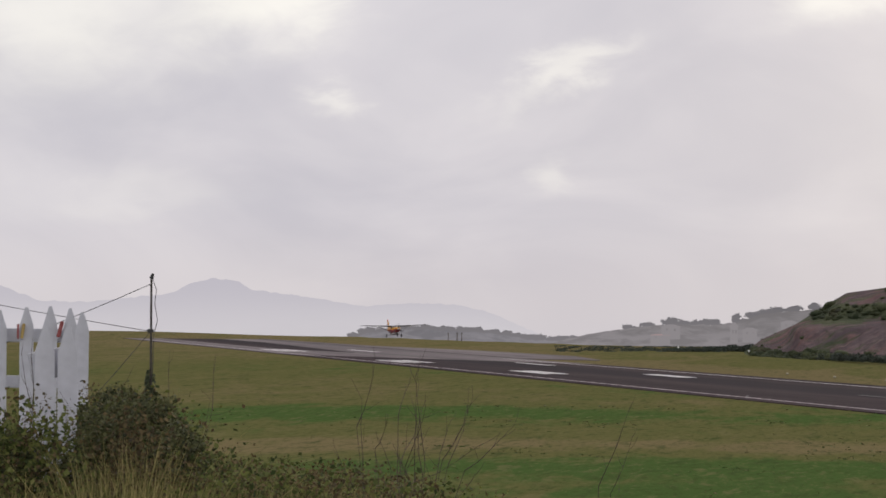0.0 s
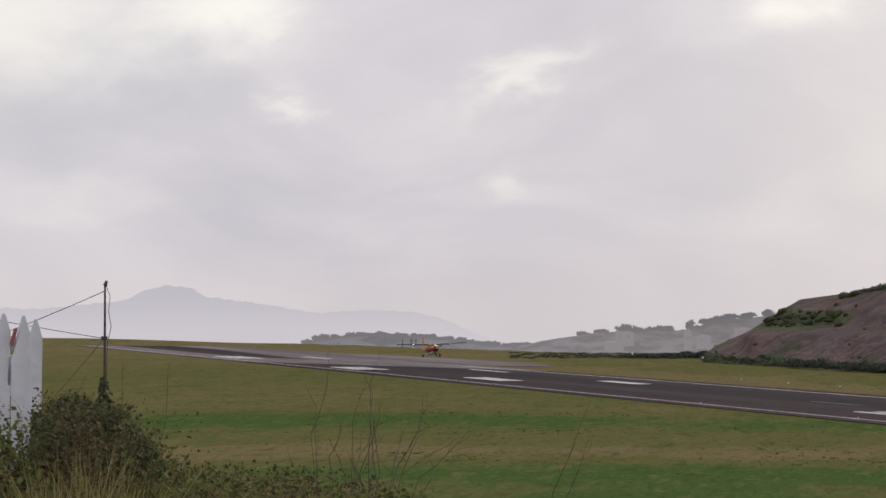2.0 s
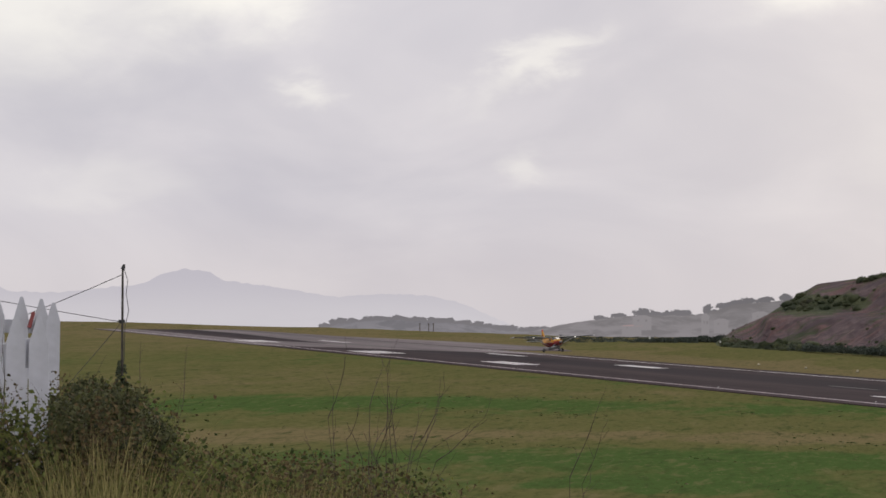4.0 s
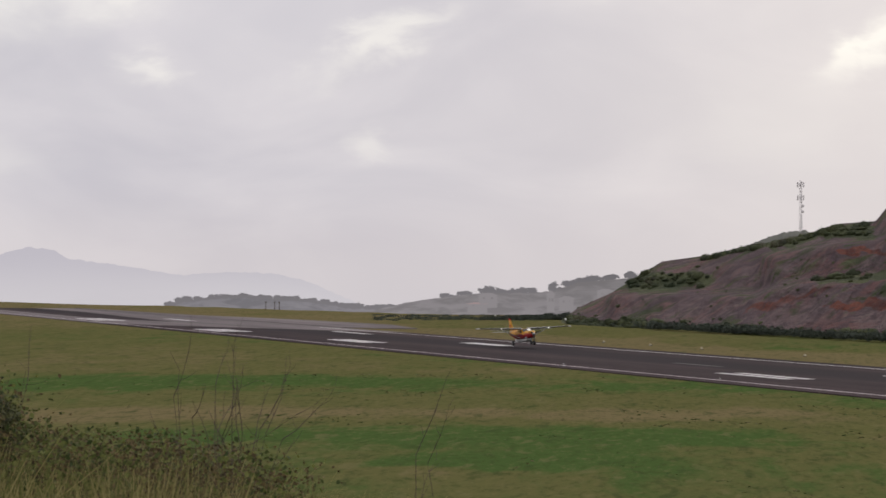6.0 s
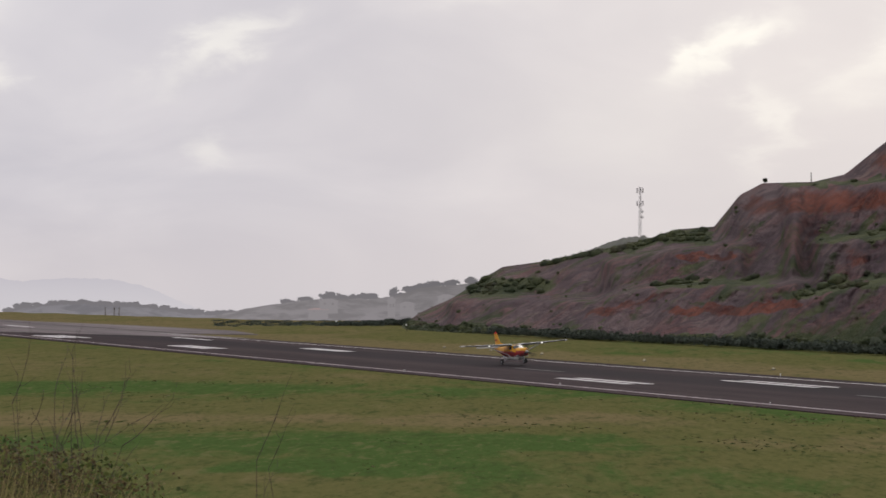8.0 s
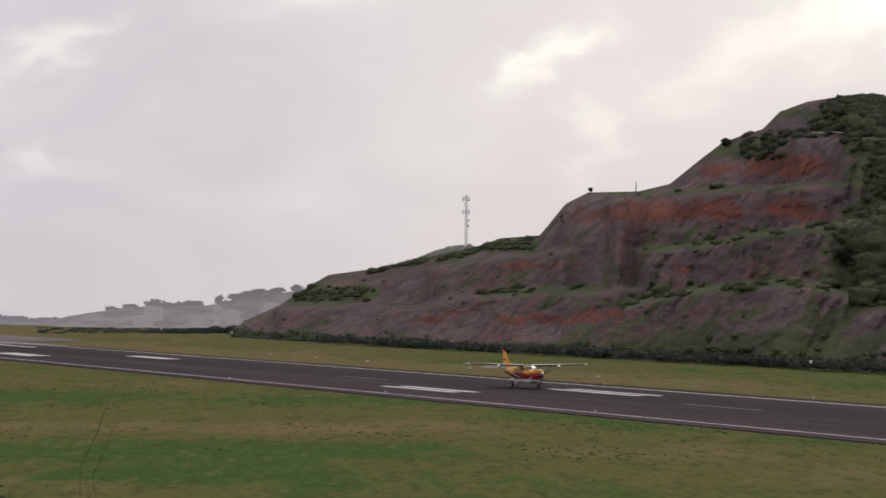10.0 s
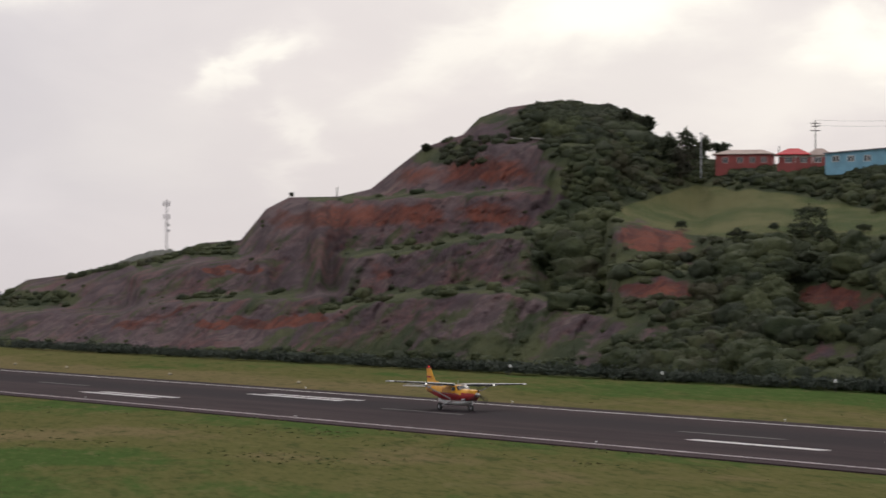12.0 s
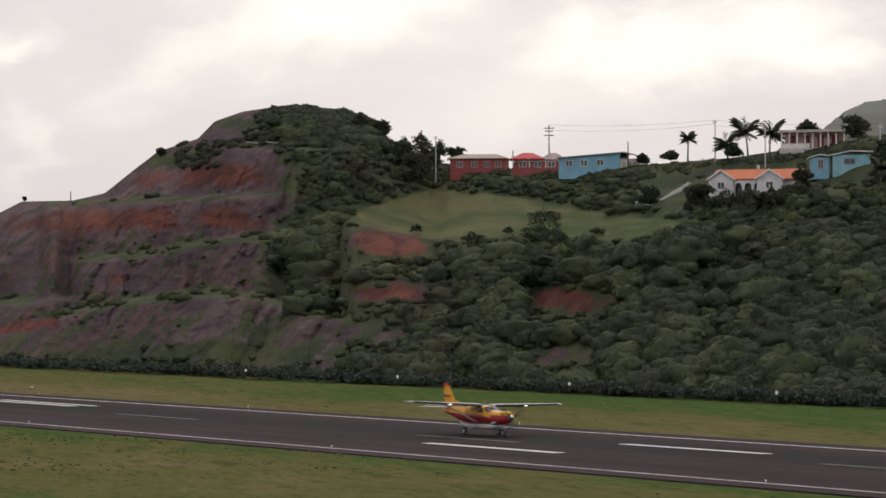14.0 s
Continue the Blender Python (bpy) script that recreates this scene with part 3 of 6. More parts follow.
# haze put into these colours too; the trees, walls and roofs glow with it
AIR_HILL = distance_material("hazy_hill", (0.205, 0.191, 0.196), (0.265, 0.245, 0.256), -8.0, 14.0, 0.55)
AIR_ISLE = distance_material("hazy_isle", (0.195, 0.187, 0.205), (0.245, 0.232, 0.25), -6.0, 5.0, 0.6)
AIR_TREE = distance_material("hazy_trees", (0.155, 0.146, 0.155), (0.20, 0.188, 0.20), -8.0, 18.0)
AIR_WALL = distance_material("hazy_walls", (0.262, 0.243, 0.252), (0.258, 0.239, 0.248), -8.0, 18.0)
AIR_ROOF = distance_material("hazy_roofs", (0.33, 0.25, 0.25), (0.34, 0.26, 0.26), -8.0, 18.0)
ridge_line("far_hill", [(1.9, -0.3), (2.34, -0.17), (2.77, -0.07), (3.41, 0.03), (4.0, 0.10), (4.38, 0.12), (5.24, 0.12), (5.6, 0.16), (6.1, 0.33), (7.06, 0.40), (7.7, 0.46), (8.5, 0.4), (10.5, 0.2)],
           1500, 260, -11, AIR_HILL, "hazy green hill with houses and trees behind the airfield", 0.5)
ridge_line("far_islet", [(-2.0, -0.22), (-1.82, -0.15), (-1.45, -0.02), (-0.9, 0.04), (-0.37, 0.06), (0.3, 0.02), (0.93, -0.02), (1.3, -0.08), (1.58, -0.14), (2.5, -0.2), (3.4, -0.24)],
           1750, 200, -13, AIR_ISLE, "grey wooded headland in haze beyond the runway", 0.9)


# ---------------------------------------------------------------- leaves and clumps
def quads_object(name, corners, mat, parent=None, normals=None):
    """One mesh of loose quads; corners is an array of n x 4 x 3."""
    corners = np.array(corners, dtype=np.float32)
    k = len(corners)
    if normals is not None:
        # wind each leaf so that it faces out of its clump
        face = np.cross(corners[:, 2] - corners[:, 0], corners[:, 3] - corners[:, 1])
        turn = (face * np.asarray(normals)).sum(1) < 0
        corners[turn] = corners[turn][:, ::-1]
    me = bpy.data.meshes.new(name)
    me.vertices.add(k * 4)
    me.vertices.foreach_set("co", np.asarray(corners, dtype=np.float32).ravel())
    me.loops.add(k * 4)
    me.loops.foreach_set("vertex_index", np.arange(k * 4, dtype=np.int32))
    me.polygons.add(k)
    me.polygons.foreach_set("loop_start", np.arange(0, k * 4, 4, dtype=np.int32))
    me.materials.append(mat)
    me.update(calc_edges=True)
    if normals is not None:
        # leaves shade with the rounding of their clump
        me.normals_split_custom_set_from_vertices(np.repeat(np.asarray(normals, dtype=np.float32), 4, axis=0))
    ob = new(name, me)
    if parent:
        ob.parent = parent
    return ob


def leaf_quads(centres, size, rng, up=0.0, long=1.35):
    """Pointed leaf-like quads of random turn about the centres."""
    centres = np.asarray(centres, dtype=float)
    k = len(centres)
    size = np.broadcast_to(np.asarray(size, dtype=float), (k,))[:, None]
    a = rng.normal(size=(k, 3))
    a /= np.linalg.norm(a, axis=1)[:, None]
    b = rng.normal(size=(k, 3))
    b[:, 2] += up
    b -= a * (a * b).sum(1)[:, None]
    b /= np.linalg.norm(b, axis=1)[:, None] + 1e-9
    skew = rng.uniform(-0.25, 0.25, (k, 1))
    return np.stack([centres - a * size * 0.5, centres - b * size * 0.5 * long + a * size * skew, centres + a * size * 0.5, centres + b * size * 0.5 * long], axis=1)


def clump_points(centre, radii, count, rng, shell=0.55):
    """Points in the outer part of a lumpy ellipsoid, more above than below."""
    d = rng.normal(size=(count, 3))
    d /= np.linalg.norm(d, axis=1)[:, None]
    d[:, 2] = np.where(d[:, 2] < -0.25, -d[:, 2], d[:, 2])
    lump = 1 + 0.28 * np.sin(d[:, 0] * 4.1 + centre[0]) * np.sin(d[:, 1] * 3.7 + centre[1]) + 0.18 * np.sin(d[:, 2] * 7 + centre[0] * 2)
    r = (shell + (1 - shell) * rng.random(count) ** 0.6) * lump
    return np.asarray(centre) + d * r[:, None] * np.asarray(radii)


def clump_normals(points, centre, radii, rng, mix=0.45):
    """Directions out of a clump, a little ruffled."""
    d = (np.asarray(points) - np.asarray(centre)) / np.asarray(radii)
    d /= np.linalg.norm(d, axis=1)[:, None] + 1e-9
    d += rng.normal(0, mix, d.shape) + np.array([0, 0, 0.25])
    return d / (np.linalg.norm(d, axis=1)[:, None] + 1e-9)


def tube(bm, a, b, r0, r1, sides=6):
    """A tapered bar from a to b."""
    a, b = Vector(a), Vector(b)
    turn = (b - a).to_track_quat("Z", "Y").to_matrix()
    rings = []
    for p, r in ((a, r0), (b, r1)):
        rings.append([bm.verts.new(p + turn @ Vector((r * math.cos(2 * math.pi * i / sides), r * math.sin(2 * math.pi * i / sides), 0))) for i in range(sides)])
    for i in range(sides):
        bm.faces.new((rings[0][i], rings[0][(i + 1) % sides], rings[1][(i + 1) % sides], rings[1][i]))
    bm.faces.new(rings[0][::-1])
    bm.faces.new(rings[1])


def box(bm, x0, x1, y0, y1, z0, z1, soft=0.0):
    made = bmesh.ops.create_cube(bm, size=1.0, matrix=Matrix.Translation(((x0 + x1) / 2, (y0 + y1) / 2, (z0 + z1) / 2)) @ Matrix.Diagonal((x1 - x0, y1 - y0, z1 - z0, 1)))
    if soft:
        edges = list({e for v in made["verts"] for e in v.link_edges})
        bmesh.ops.bevel(bm, geom=edges, offset=soft, segments=1, affect="EDGES")


def boxed(name, parent, mat, x0, x1, y0, y1, z0, z1, soft=0.0, label=""):
    bm = bmesh.new()
    box(bm, x0, x1, y0, y1, z0, z1, soft)
    return part(name, bm, mat, parent, label)


def empty(name, m, label, category, group="", kind=""):
    ob = new(name)
    ob.empty_display_size = 0.2
    ob.matrix_basis = m
    return tagged(ob, label, category, group, kind)


SCRUB = leaf_material("scrub_leaves", (0.046, 0.062, 0.034), (0.138, 0.152, 0.074), 0.10, 0.35, (0.108, 0.094, 0.064))
DARK_LEAF = leaf_material("dark_leaves", (0.056, 0.070, 0.046), (0.110, 0.124, 0.074), 0.14, 0.42, (0.080, 0.073, 0.056))
HEDGE_LEAF = leaf_material("hedge_leaves", (0.060, 0.076, 0.062), (0.095, 0.110, 0.085), 0.2, 0.3, (0.050, 0.056, 0.044))
PALM_LEAF = leaf_material("palm_leaves", (0.045, 0.055, 0.032), (0.10, 0.112, 0.060), 0.3, 0.4)
BARK = plain("bark", (0.09, 0.07, 0.055), 0.9, grain=14.0, vary=0.35)
WOOD_GREY = plain("weathered_wood", (0.050, 0.043, 0.038), 0.85, grain=20.0, vary=0.3)
WHITE_WOOD = plain("white_painted_wood", (0.48, 0.48, 0.53), 0.6, grain=14.0, vary=0.12)
WIRE = plain("black_cable", (0.03, 0.03, 0.032), 0.6)
GALVANISED = plain("galvanised_steel", (0.42, 0.42, 0.44), 0.5, 0.3)


# ---------------------------------------------------------------- runway markings
def mark(name, s0, s1, w0, w1):
    return strip(name, s0, s1, w0, w1, 0.012, PAINT, 12.0, RUNWAY)


WORN_END = [(640.0, NEAR_EDGE - 2.9), (925.0, NEAR_EDGE - 2.9), (925.0, FAR_EDGE + 4.1), (545.0, FAR_EDGE + 4.1), (585.0, MIDDLE + 4.0)]
mesh_object("worn_end_pavement", [(*(U * s + W * w).xy, paved(s, w) + dz) for dz in (0.006, -0.2) for s, w in WORN_END], [(4, 3, 2, 1, 0)] + [(i, (i + 1) % 5, (i + 1) % 5 + 5, i + 5) for i in range(5)], CONCRETE, RUNWAY)
PAD = mesh_object("pavement_pad", [tuple(at(s, w, dz)) for dz in (0.06, -0.3) for s, w in ((600, 157.9), (925, 157.9), (925, 159.5), (780, 164), (700, 173), (625, 176), (585, 170))],
                  [(6, 5, 4, 3, 2, 1, 0)] + [(i, (i + 1) % 7, (i + 1) % 7 + 7, i + 7) for i in range(7)], CONCRETE)
structure(PAD, "pale worn turning pad beside the runway", "pavement")
EDGE_PAINT = plain("worn_edge_paint", (0.46, 0.40, 0.41), 0.8, grain=1.5, vary=0.3)
strip("edge_line", -150, 900, NEAR_EDGE - 0.10, NEAR_EDGE + 0.20, 0.012, EDGE_PAINT, 12.0, RUNWAY)
strip("edge_line", -150, 600, FAR_EDGE - 0.24, FAR_EDGE + 0.16, 0.012, PAINT, 12.0, RUNWAY)
for s0, s1, rows in ((30.0, 52.0, ((-6.4, 1.6), (6.6, 1.4))), (177.6, 195.2, ((-6.4, 1.05),)), (169.7, 187.3, ((6.8, 1.0),)), (295.0, 315.5, ((-8.6, 1.05), (-6.3, 1.05))), (282.5, 305.0, ((7.2, 1.05), (9.6, 0.95))),
                     (443.0, 487.0, ()), (680.0, 712.0, ((-13.5, 1.4), (-11.0, 1.4), (-8.5, 1.4), (8.0, 1.4)))):
    for off, wide in rows:
        mark("touchdown_bar", s0, s1, MIDDLE + off - wide / 2, MIDDLE + off + wide / 2)
for s0, s1, off, wide in ((463.0, 486.0, -9.6, 1.7), (463.0, 486.0, -7.2, 1.7), (443.0, 464.0, 7.4, 2.6), (552.0, 577.0, -8.6, 1.5), (552.0, 577.0, -11.0, 1.5), (552.0, 577.0, -13.4, 1.5), (532.0, 558.0, 9.8, 1.3)):
    mark("touchdown_bar", s0, s1, MIDDLE + off - wide / 2, MIDDLE + off + wide / 2)
FADED = plain("faded_paint", (0.056, 0.046, 0.050), 0.8, grain=2.0, vary=0.4)
for s0, s1 in ((90, 106), (141, 157), (193, 208), (245, 261), (338, 354)):
    strip("centre_line", s0, s1, MIDDLE + 0.6, MIDDLE + 1.3, 0.012, FADED, 12.0, RUNWAY)

# small lamps and marker boards beside the runway
LAMP_WHITE = plain("white_plastic", (0.75, 0.75, 0.74), 0.4)
ORANGE = plain("orange_marker", (0.55, 0.2, 0.06), 0.5)


def edge_lamp():
    root = empty("runway_edge_light", Matrix(), "small white runway edge light on the grass edge", "runway light", "runway edge lights")
    bm = bmesh.new()
    tube(bm, (0, 0, -0.15), (0, 0, 0.10), 0.03, 0.03)
    part("stem", bm, GALVANISED, root)
    bm = bmesh.new()
    bmesh.ops.create_uvsphere(bm, u_segments=8, v_segments=5, radius=0.06, matrix=Matrix.Translation((0, 0, 0.12)))
    part("globe", bm, LAMP_WHITE, root)
    return root


def marker_post():
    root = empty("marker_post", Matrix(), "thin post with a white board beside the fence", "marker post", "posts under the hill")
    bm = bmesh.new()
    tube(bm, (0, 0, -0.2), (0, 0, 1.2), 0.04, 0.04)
    part("post", bm, WOOD_GREY, root)
    boxed("board", root, LAMP_WHITE, -0.16, 0.16, -0.04, 0.04, 1.15, 1.52, 0.02, "white board")
    return root


def marker_cone():
    root = empty("grass_marker", Matrix(), "low white wedge marker on the grass", "marker", "grass markers")
    bm = bmesh.new()
    bmesh.ops.create_cone(bm, segments=4, radius1=0.22, radius2=0.12, depth=0.2, cap_ends=True, matrix=Matrix.Translation((0, 0, 0.12)))
    part("wedge", bm, plain("dull_marker", (0.40, 0.36, 0.26), 0.7), root)
    boxed("foot", root, WIRE, -0.22, 0.22, -0.22, 0.22, -0.14, -0.02, 0.02)
    return root


def spread(make, spots):
    first = make()
    turn = Matrix.Rotation(-AXIS, 4, "Z")
    for i, p in enumerate(spots):
        m = Matrix.Translation(p) @ turn
        if i == 0:
            first.matrix_basis = m
        else:
            copy_thing(first, m)


spread(edge_lamp, [at(s, NEAR_EDGE - 0.6) + Vector((0, 0, 0.1)) for s in (91, 140, 190, 241, 291, 341)] + [at(s, FAR_EDGE + 3.7) + Vector((0, 0, 0.1)) for s in (124, 173, 222, 271, 320)])
spread(marker_post, [at(s, 205.0) for s in (205.6, 242.6, 279.5, 316.0, 354.0)] + [at(600, 207.0), at(652, 208.0)])
spread(marker_cone, [at(s, 168.5) for s in (345, 386, 425, 447, 469)])


# ---------------------------------------------------------------- scrub on the hill
CLEARED = [(24.35, 25.55, 2.14, 2.72), (25.6, 27.45, 2.22, 2.95), (27.55, 28.85, 2.62, 3.2), (20.8, 24.6, 2.93, 3.1)]


def cleared(az, el):
    """Whether that part of the slope is kept free round the houses and the steps."""
    return any(a < az < b and c < el < d for a, b, c, d in CLEARED)


def ball(subdivisions):
    """Points and triangles of a unit ball."""
    bm = bmesh.new()
    bmesh.ops.create_icosphere(bm, subdivisions=subdivisions, radius=1.0)
    bm.verts.ensure_lookup_table()
    pts = np.array([v.co[:] for v in bm.verts])
    tris = np.array([[v.index for v in f.verts] for f in bm.faces])
    bm.free()
    return pts, tris


BALLS = {1: ball(2), 2: ball(3)}


class Canopy:
    """Gathers leafy crowns: a lumpy dense inside and loose leaves over it."""

    def __init__(self, seed):
        self.rng = np.random.default_rng(seed)
        self.verts, self.tris, self.leaves, self.sizes, self.outs = [], [], [], [], []
        self.count = 0

    def crown(self, mid, radii, fine, leaves, leaf):
        rng = self.rng
        pts, tris = BALLS[fine]
        off = rng.uniform(0, 90, 3)
        lump = np.array([0.42 * noise.noise(Vector(p * 1.5 + off)) + 0.34 * noise.noise(Vector(p * 3.6 + off)) for p in pts])
        shape = pts * (1.0 + lump)[:, None] * np.asarray(radii)
        self.verts.append(shape + np.asarray(mid))
        self.tris.append(tris + self.count)
        self.count += len(pts)
        pick = rng.integers(0, len(pts), leaves)
        way = pts[pick] + rng.normal(0, 0.12, (leaves, 3))
        way /= np.linalg.norm(way, axis=1)[:, None]
        spots = way * (1.0 + lump[pick])[:, None] * rng.uniform(0.93, 1.13, (leaves, 1)) * np.asarray(radii) + np.asarray(mid)
        self.leaves.append(spots)
        self.sizes.append(leaf * rng.uniform(0.6, 1.35, leaves))
        out = way + rng.normal(0, 0.22, way.shape) + np.array([0, 0, 0.2])
        self.outs.append(out / np.linalg.norm(out, axis=1)[:, None])

    def finish(self, name, mat, label, category):
        ob = mesh_object(name, np.concatenate(self.verts).tolist(), np.concatenate(self.tris).tolist(), mat, smooth_faces=True)
        tagged(ob, label, category, kind="stuff")
        tagged(quads_object(name + "_leaves", leaf_quads(np.concatenate(self.leaves), np.concatenate(self.sizes), self.rng), mat, None, np.concatenate(self.outs)), "loose leaves over the " + label, category, kind="stuff")


def build_scrub():
    rng = np.random.default_rng(5)
    light, dark = Canopy(51), Canopy(52)

    def lay(az, v, size, flat, fine, leaves, leaf, shade):
        p = hill_place(az, v)
        radii = (size * rng.uniform(0.8, 1.5), size * rng.uniform(0.8, 1.5), size * flat * rng.uniform(0.75, 1.2))
        (dark if shade else light).crown((p.x, p.y, p.z + radii[2] * (0.45 - 0.9 * smooth(0.92, 1.0, v))), radii, fine, leaves, leaf)

    # rounded crowns of small trees over the wooded part
    made = 0
    while made < 2200:
        az, v = rng.uniform(17.0, 31.0), rng.uniform(0.0, 0.93)
        el = angle_of(az, v)
        if cover_of(az, v)[0] < 0.8 or meadow(az, v) > 0.1 or cleared(az, el + 0.25) or cleared(az, el):
            continue
        if min(cover_of(az, min(1.0, v + 0.05))[0], cover_of(az, min(1.0, v + 0.09))[0]) < 0.7 or meadow(az, min(1.0, v + 0.07)) > 0.5:
            continue
        lump = noise.noise(Vector((az * 1.3, el * 1.6, 3.0)))
        upper = smooth(1.4, 2.1, el)
        size = (rng.uniform(0.7, 1.45) + 0.9 * max(0.0, lump + 0.1) + (0.8 if rng.random() < 0.10 else 0.0)) * (1 - 0.4 * upper) * (1.0 + 0.25 * smooth(19.4, 18.4, az))
        lay(az, v, size, 0.8, 2 if size > 1.3 else 1, int(230 * size), 0.21, lump + rng.uniform(-0.35, 0.35) < -0.05 + 0.2 * smooth(24.0, 27.0, az) - 0.5 * smooth(19.4, 18.4, az))
        made += 1
    # the thicket that crowns the hill
    for i in range(420):
        az, v = rng.uniform(15.6, 20.0), rng.uniform(0.80, 1.0)
        el = angle_of(az, v)
        if el > 3.30 and (az > 17.15 or el < 3.42) or 15.0 < az < 16.4 and 2.9 < el < 3.3:
            size = rng.uniform(0.5, 1.0) + 0.7 * smooth(16.6, 18.2, az) * rng.random()
            lay(az, v, size, 0.8, 1, int(190 * size), 0.2, rng.random() < 0.8)
    # low scrub on the ledges, in the hollows and round the rims of the scars
    made = tries = 0
    while made < 3800 and tries < 80000:
        tries += 1
        az, v = rng.uniform(5.9, 31.0), rng.uniform(0.0, 1.01)
        c, r = cover_of(az, v)
        el = angle_of(az, min(v, 1.0))
        if cleared(az, el) or meadow(az, v) > 0.3:
            continue
        if c < 0.55 + 0.35 * rng.random():
            if c > 0.5 or r > 0.4 or rng.random() > 0.02:
                continue
            size = rng.uniform(0.2, 0.45)
        else:
            size = rng.uniform(0.35, 0.8) * (1.0 + (0.7 if rng.random() < 0.12 else 0.0))
            if az < 20.2 and el > 3.2:
                size *= 1.5
        made += 1
        lay(az, v, size, 0.7, 1, int(30 + 55 * size), 0.20, el > 2.95 and az < 20.5 or rng.random() < 0.12)
    # growth along the lower crest
    for i in range(130):
        az = rng.uniform(8.4, 11.55)
        if noise.noise(Vector((az * 2.0, 0.0, 8.0))) > -0.1:
            lay(az, rng.uniform(0.95, 0.985), rng.uniform(0.5, 1.1), 0.9, 1, 90, 0.22, rng.random() < 0.4)
    # bushes that hide the feet of the houses
    for i in range(190):
        az = rng.uniform(20.7, 24.5) if i < 140 else rng.uniform(27.1, 28.6)
        el = rng.uniform(2.70, 2.83) if i < 140 else rng.uniform(3.08, 3.22)
        d0, d1, low, high, shares = profile(round(az / 0.02))
        lay(az, (el - low) / (high - low), rng.uniform(0.45, 0.85), 0.8, 1, 90, 0.2, rng.random() < 0.4)
    light.finish("hill_scrub", SCRUB, "dense green scrub and small trees covering the hillside", "scrub")
    dark.finish("hill_thicket", DARK_LEAF, "dark green thicket on the hillside", "scrub")


build_scrub()


def build_hedge():
    """The dark overgrown fence line along the foot of the hill, and the low growth beyond the field."""
    rng = np.random.default_rng(8)
    pts, sizes, outs = [], [], []
    for i in range(900):
        s = rng.uniform(150, 560)
        w = FOOT - 2.5 + rng.uniform(-1.6, 2.2)
        p = at(s, w)
        r = rng.uniform(0.6, 1.3)
        q = clump_points((p.x, p.y, p.z + 0.6), (r * 1.3, r * 1.3, r * rng.uniform(0.8, 1.2)), 44, rng, 0.2)
        pts.append(q)
        outs.append(clump_normals(q, (p.x, p.y, p.z + 0.4), (r, r, r), rng))
        sizes.append(np.full(len(q), 0.36))
    for i in range(260):
        az = rng.uniform(2.2, 6.6)
        d = rng.uniform(700, 785)
        tall = 0.22 + 0.7 * max(0, noise.noise(Vector((az * 3.0, 0.0, 6.0)))) + (0.5 if abs(az - 2.85) < 0.12 else 0)
        th = radians(az) - AXIS
        p = at(d * math.cos(th), d * math.sin(th))
        q = clump_points((p.x, p.y, p.z), (1.5, 1.5, tall * 0.6), 20, rng)
        pts.append(q)
        outs.append(clump_normals(q, (p.x, p.y, p.z + 0.1), (1.5, 1.5, 1.0), rng))
        sizes.append(np.full(len(q), 0.32))
    for i in range(300):
        az = rng.uniform(4.3, 6.6)
        d = rng.uniform(705, 730)
        th = radians(az) - AXIS
        p = at(d * math.cos(th), d * math.sin(th))
        tall = 0.35 + 1.1 * smooth(4.3, 6.4, az) * rng.uniform(0.5, 1.0) + 0.5 * noise.noise(Vector((az * 5.0, 1.0, 6.0)))
        mid = (p.x, p.y, p.z + tall * 0.45)
        q = clump_points(mid, (1.6, 1.6, max(0.3, tall * 0.6)), 60, rng, 0.3)
        pts.append(q)
        outs.append(clump_normals(q, mid, (1.6, 1.6, 1.2), rng))
        sizes.append(np.full(len(q), 0.42))
    tagged(quads_object("hedge", leaf_quads(np.concatenate(pts), np.concatenate(sizes) * rng.uniform(0.6, 1.3, sum(map(len, sizes))), rng), HEDGE_LEAF, None, np.concatenate(outs)),
           "dark overgrown hedge along the foot of the hill", "hedge", kind="stuff")


build_hedge()


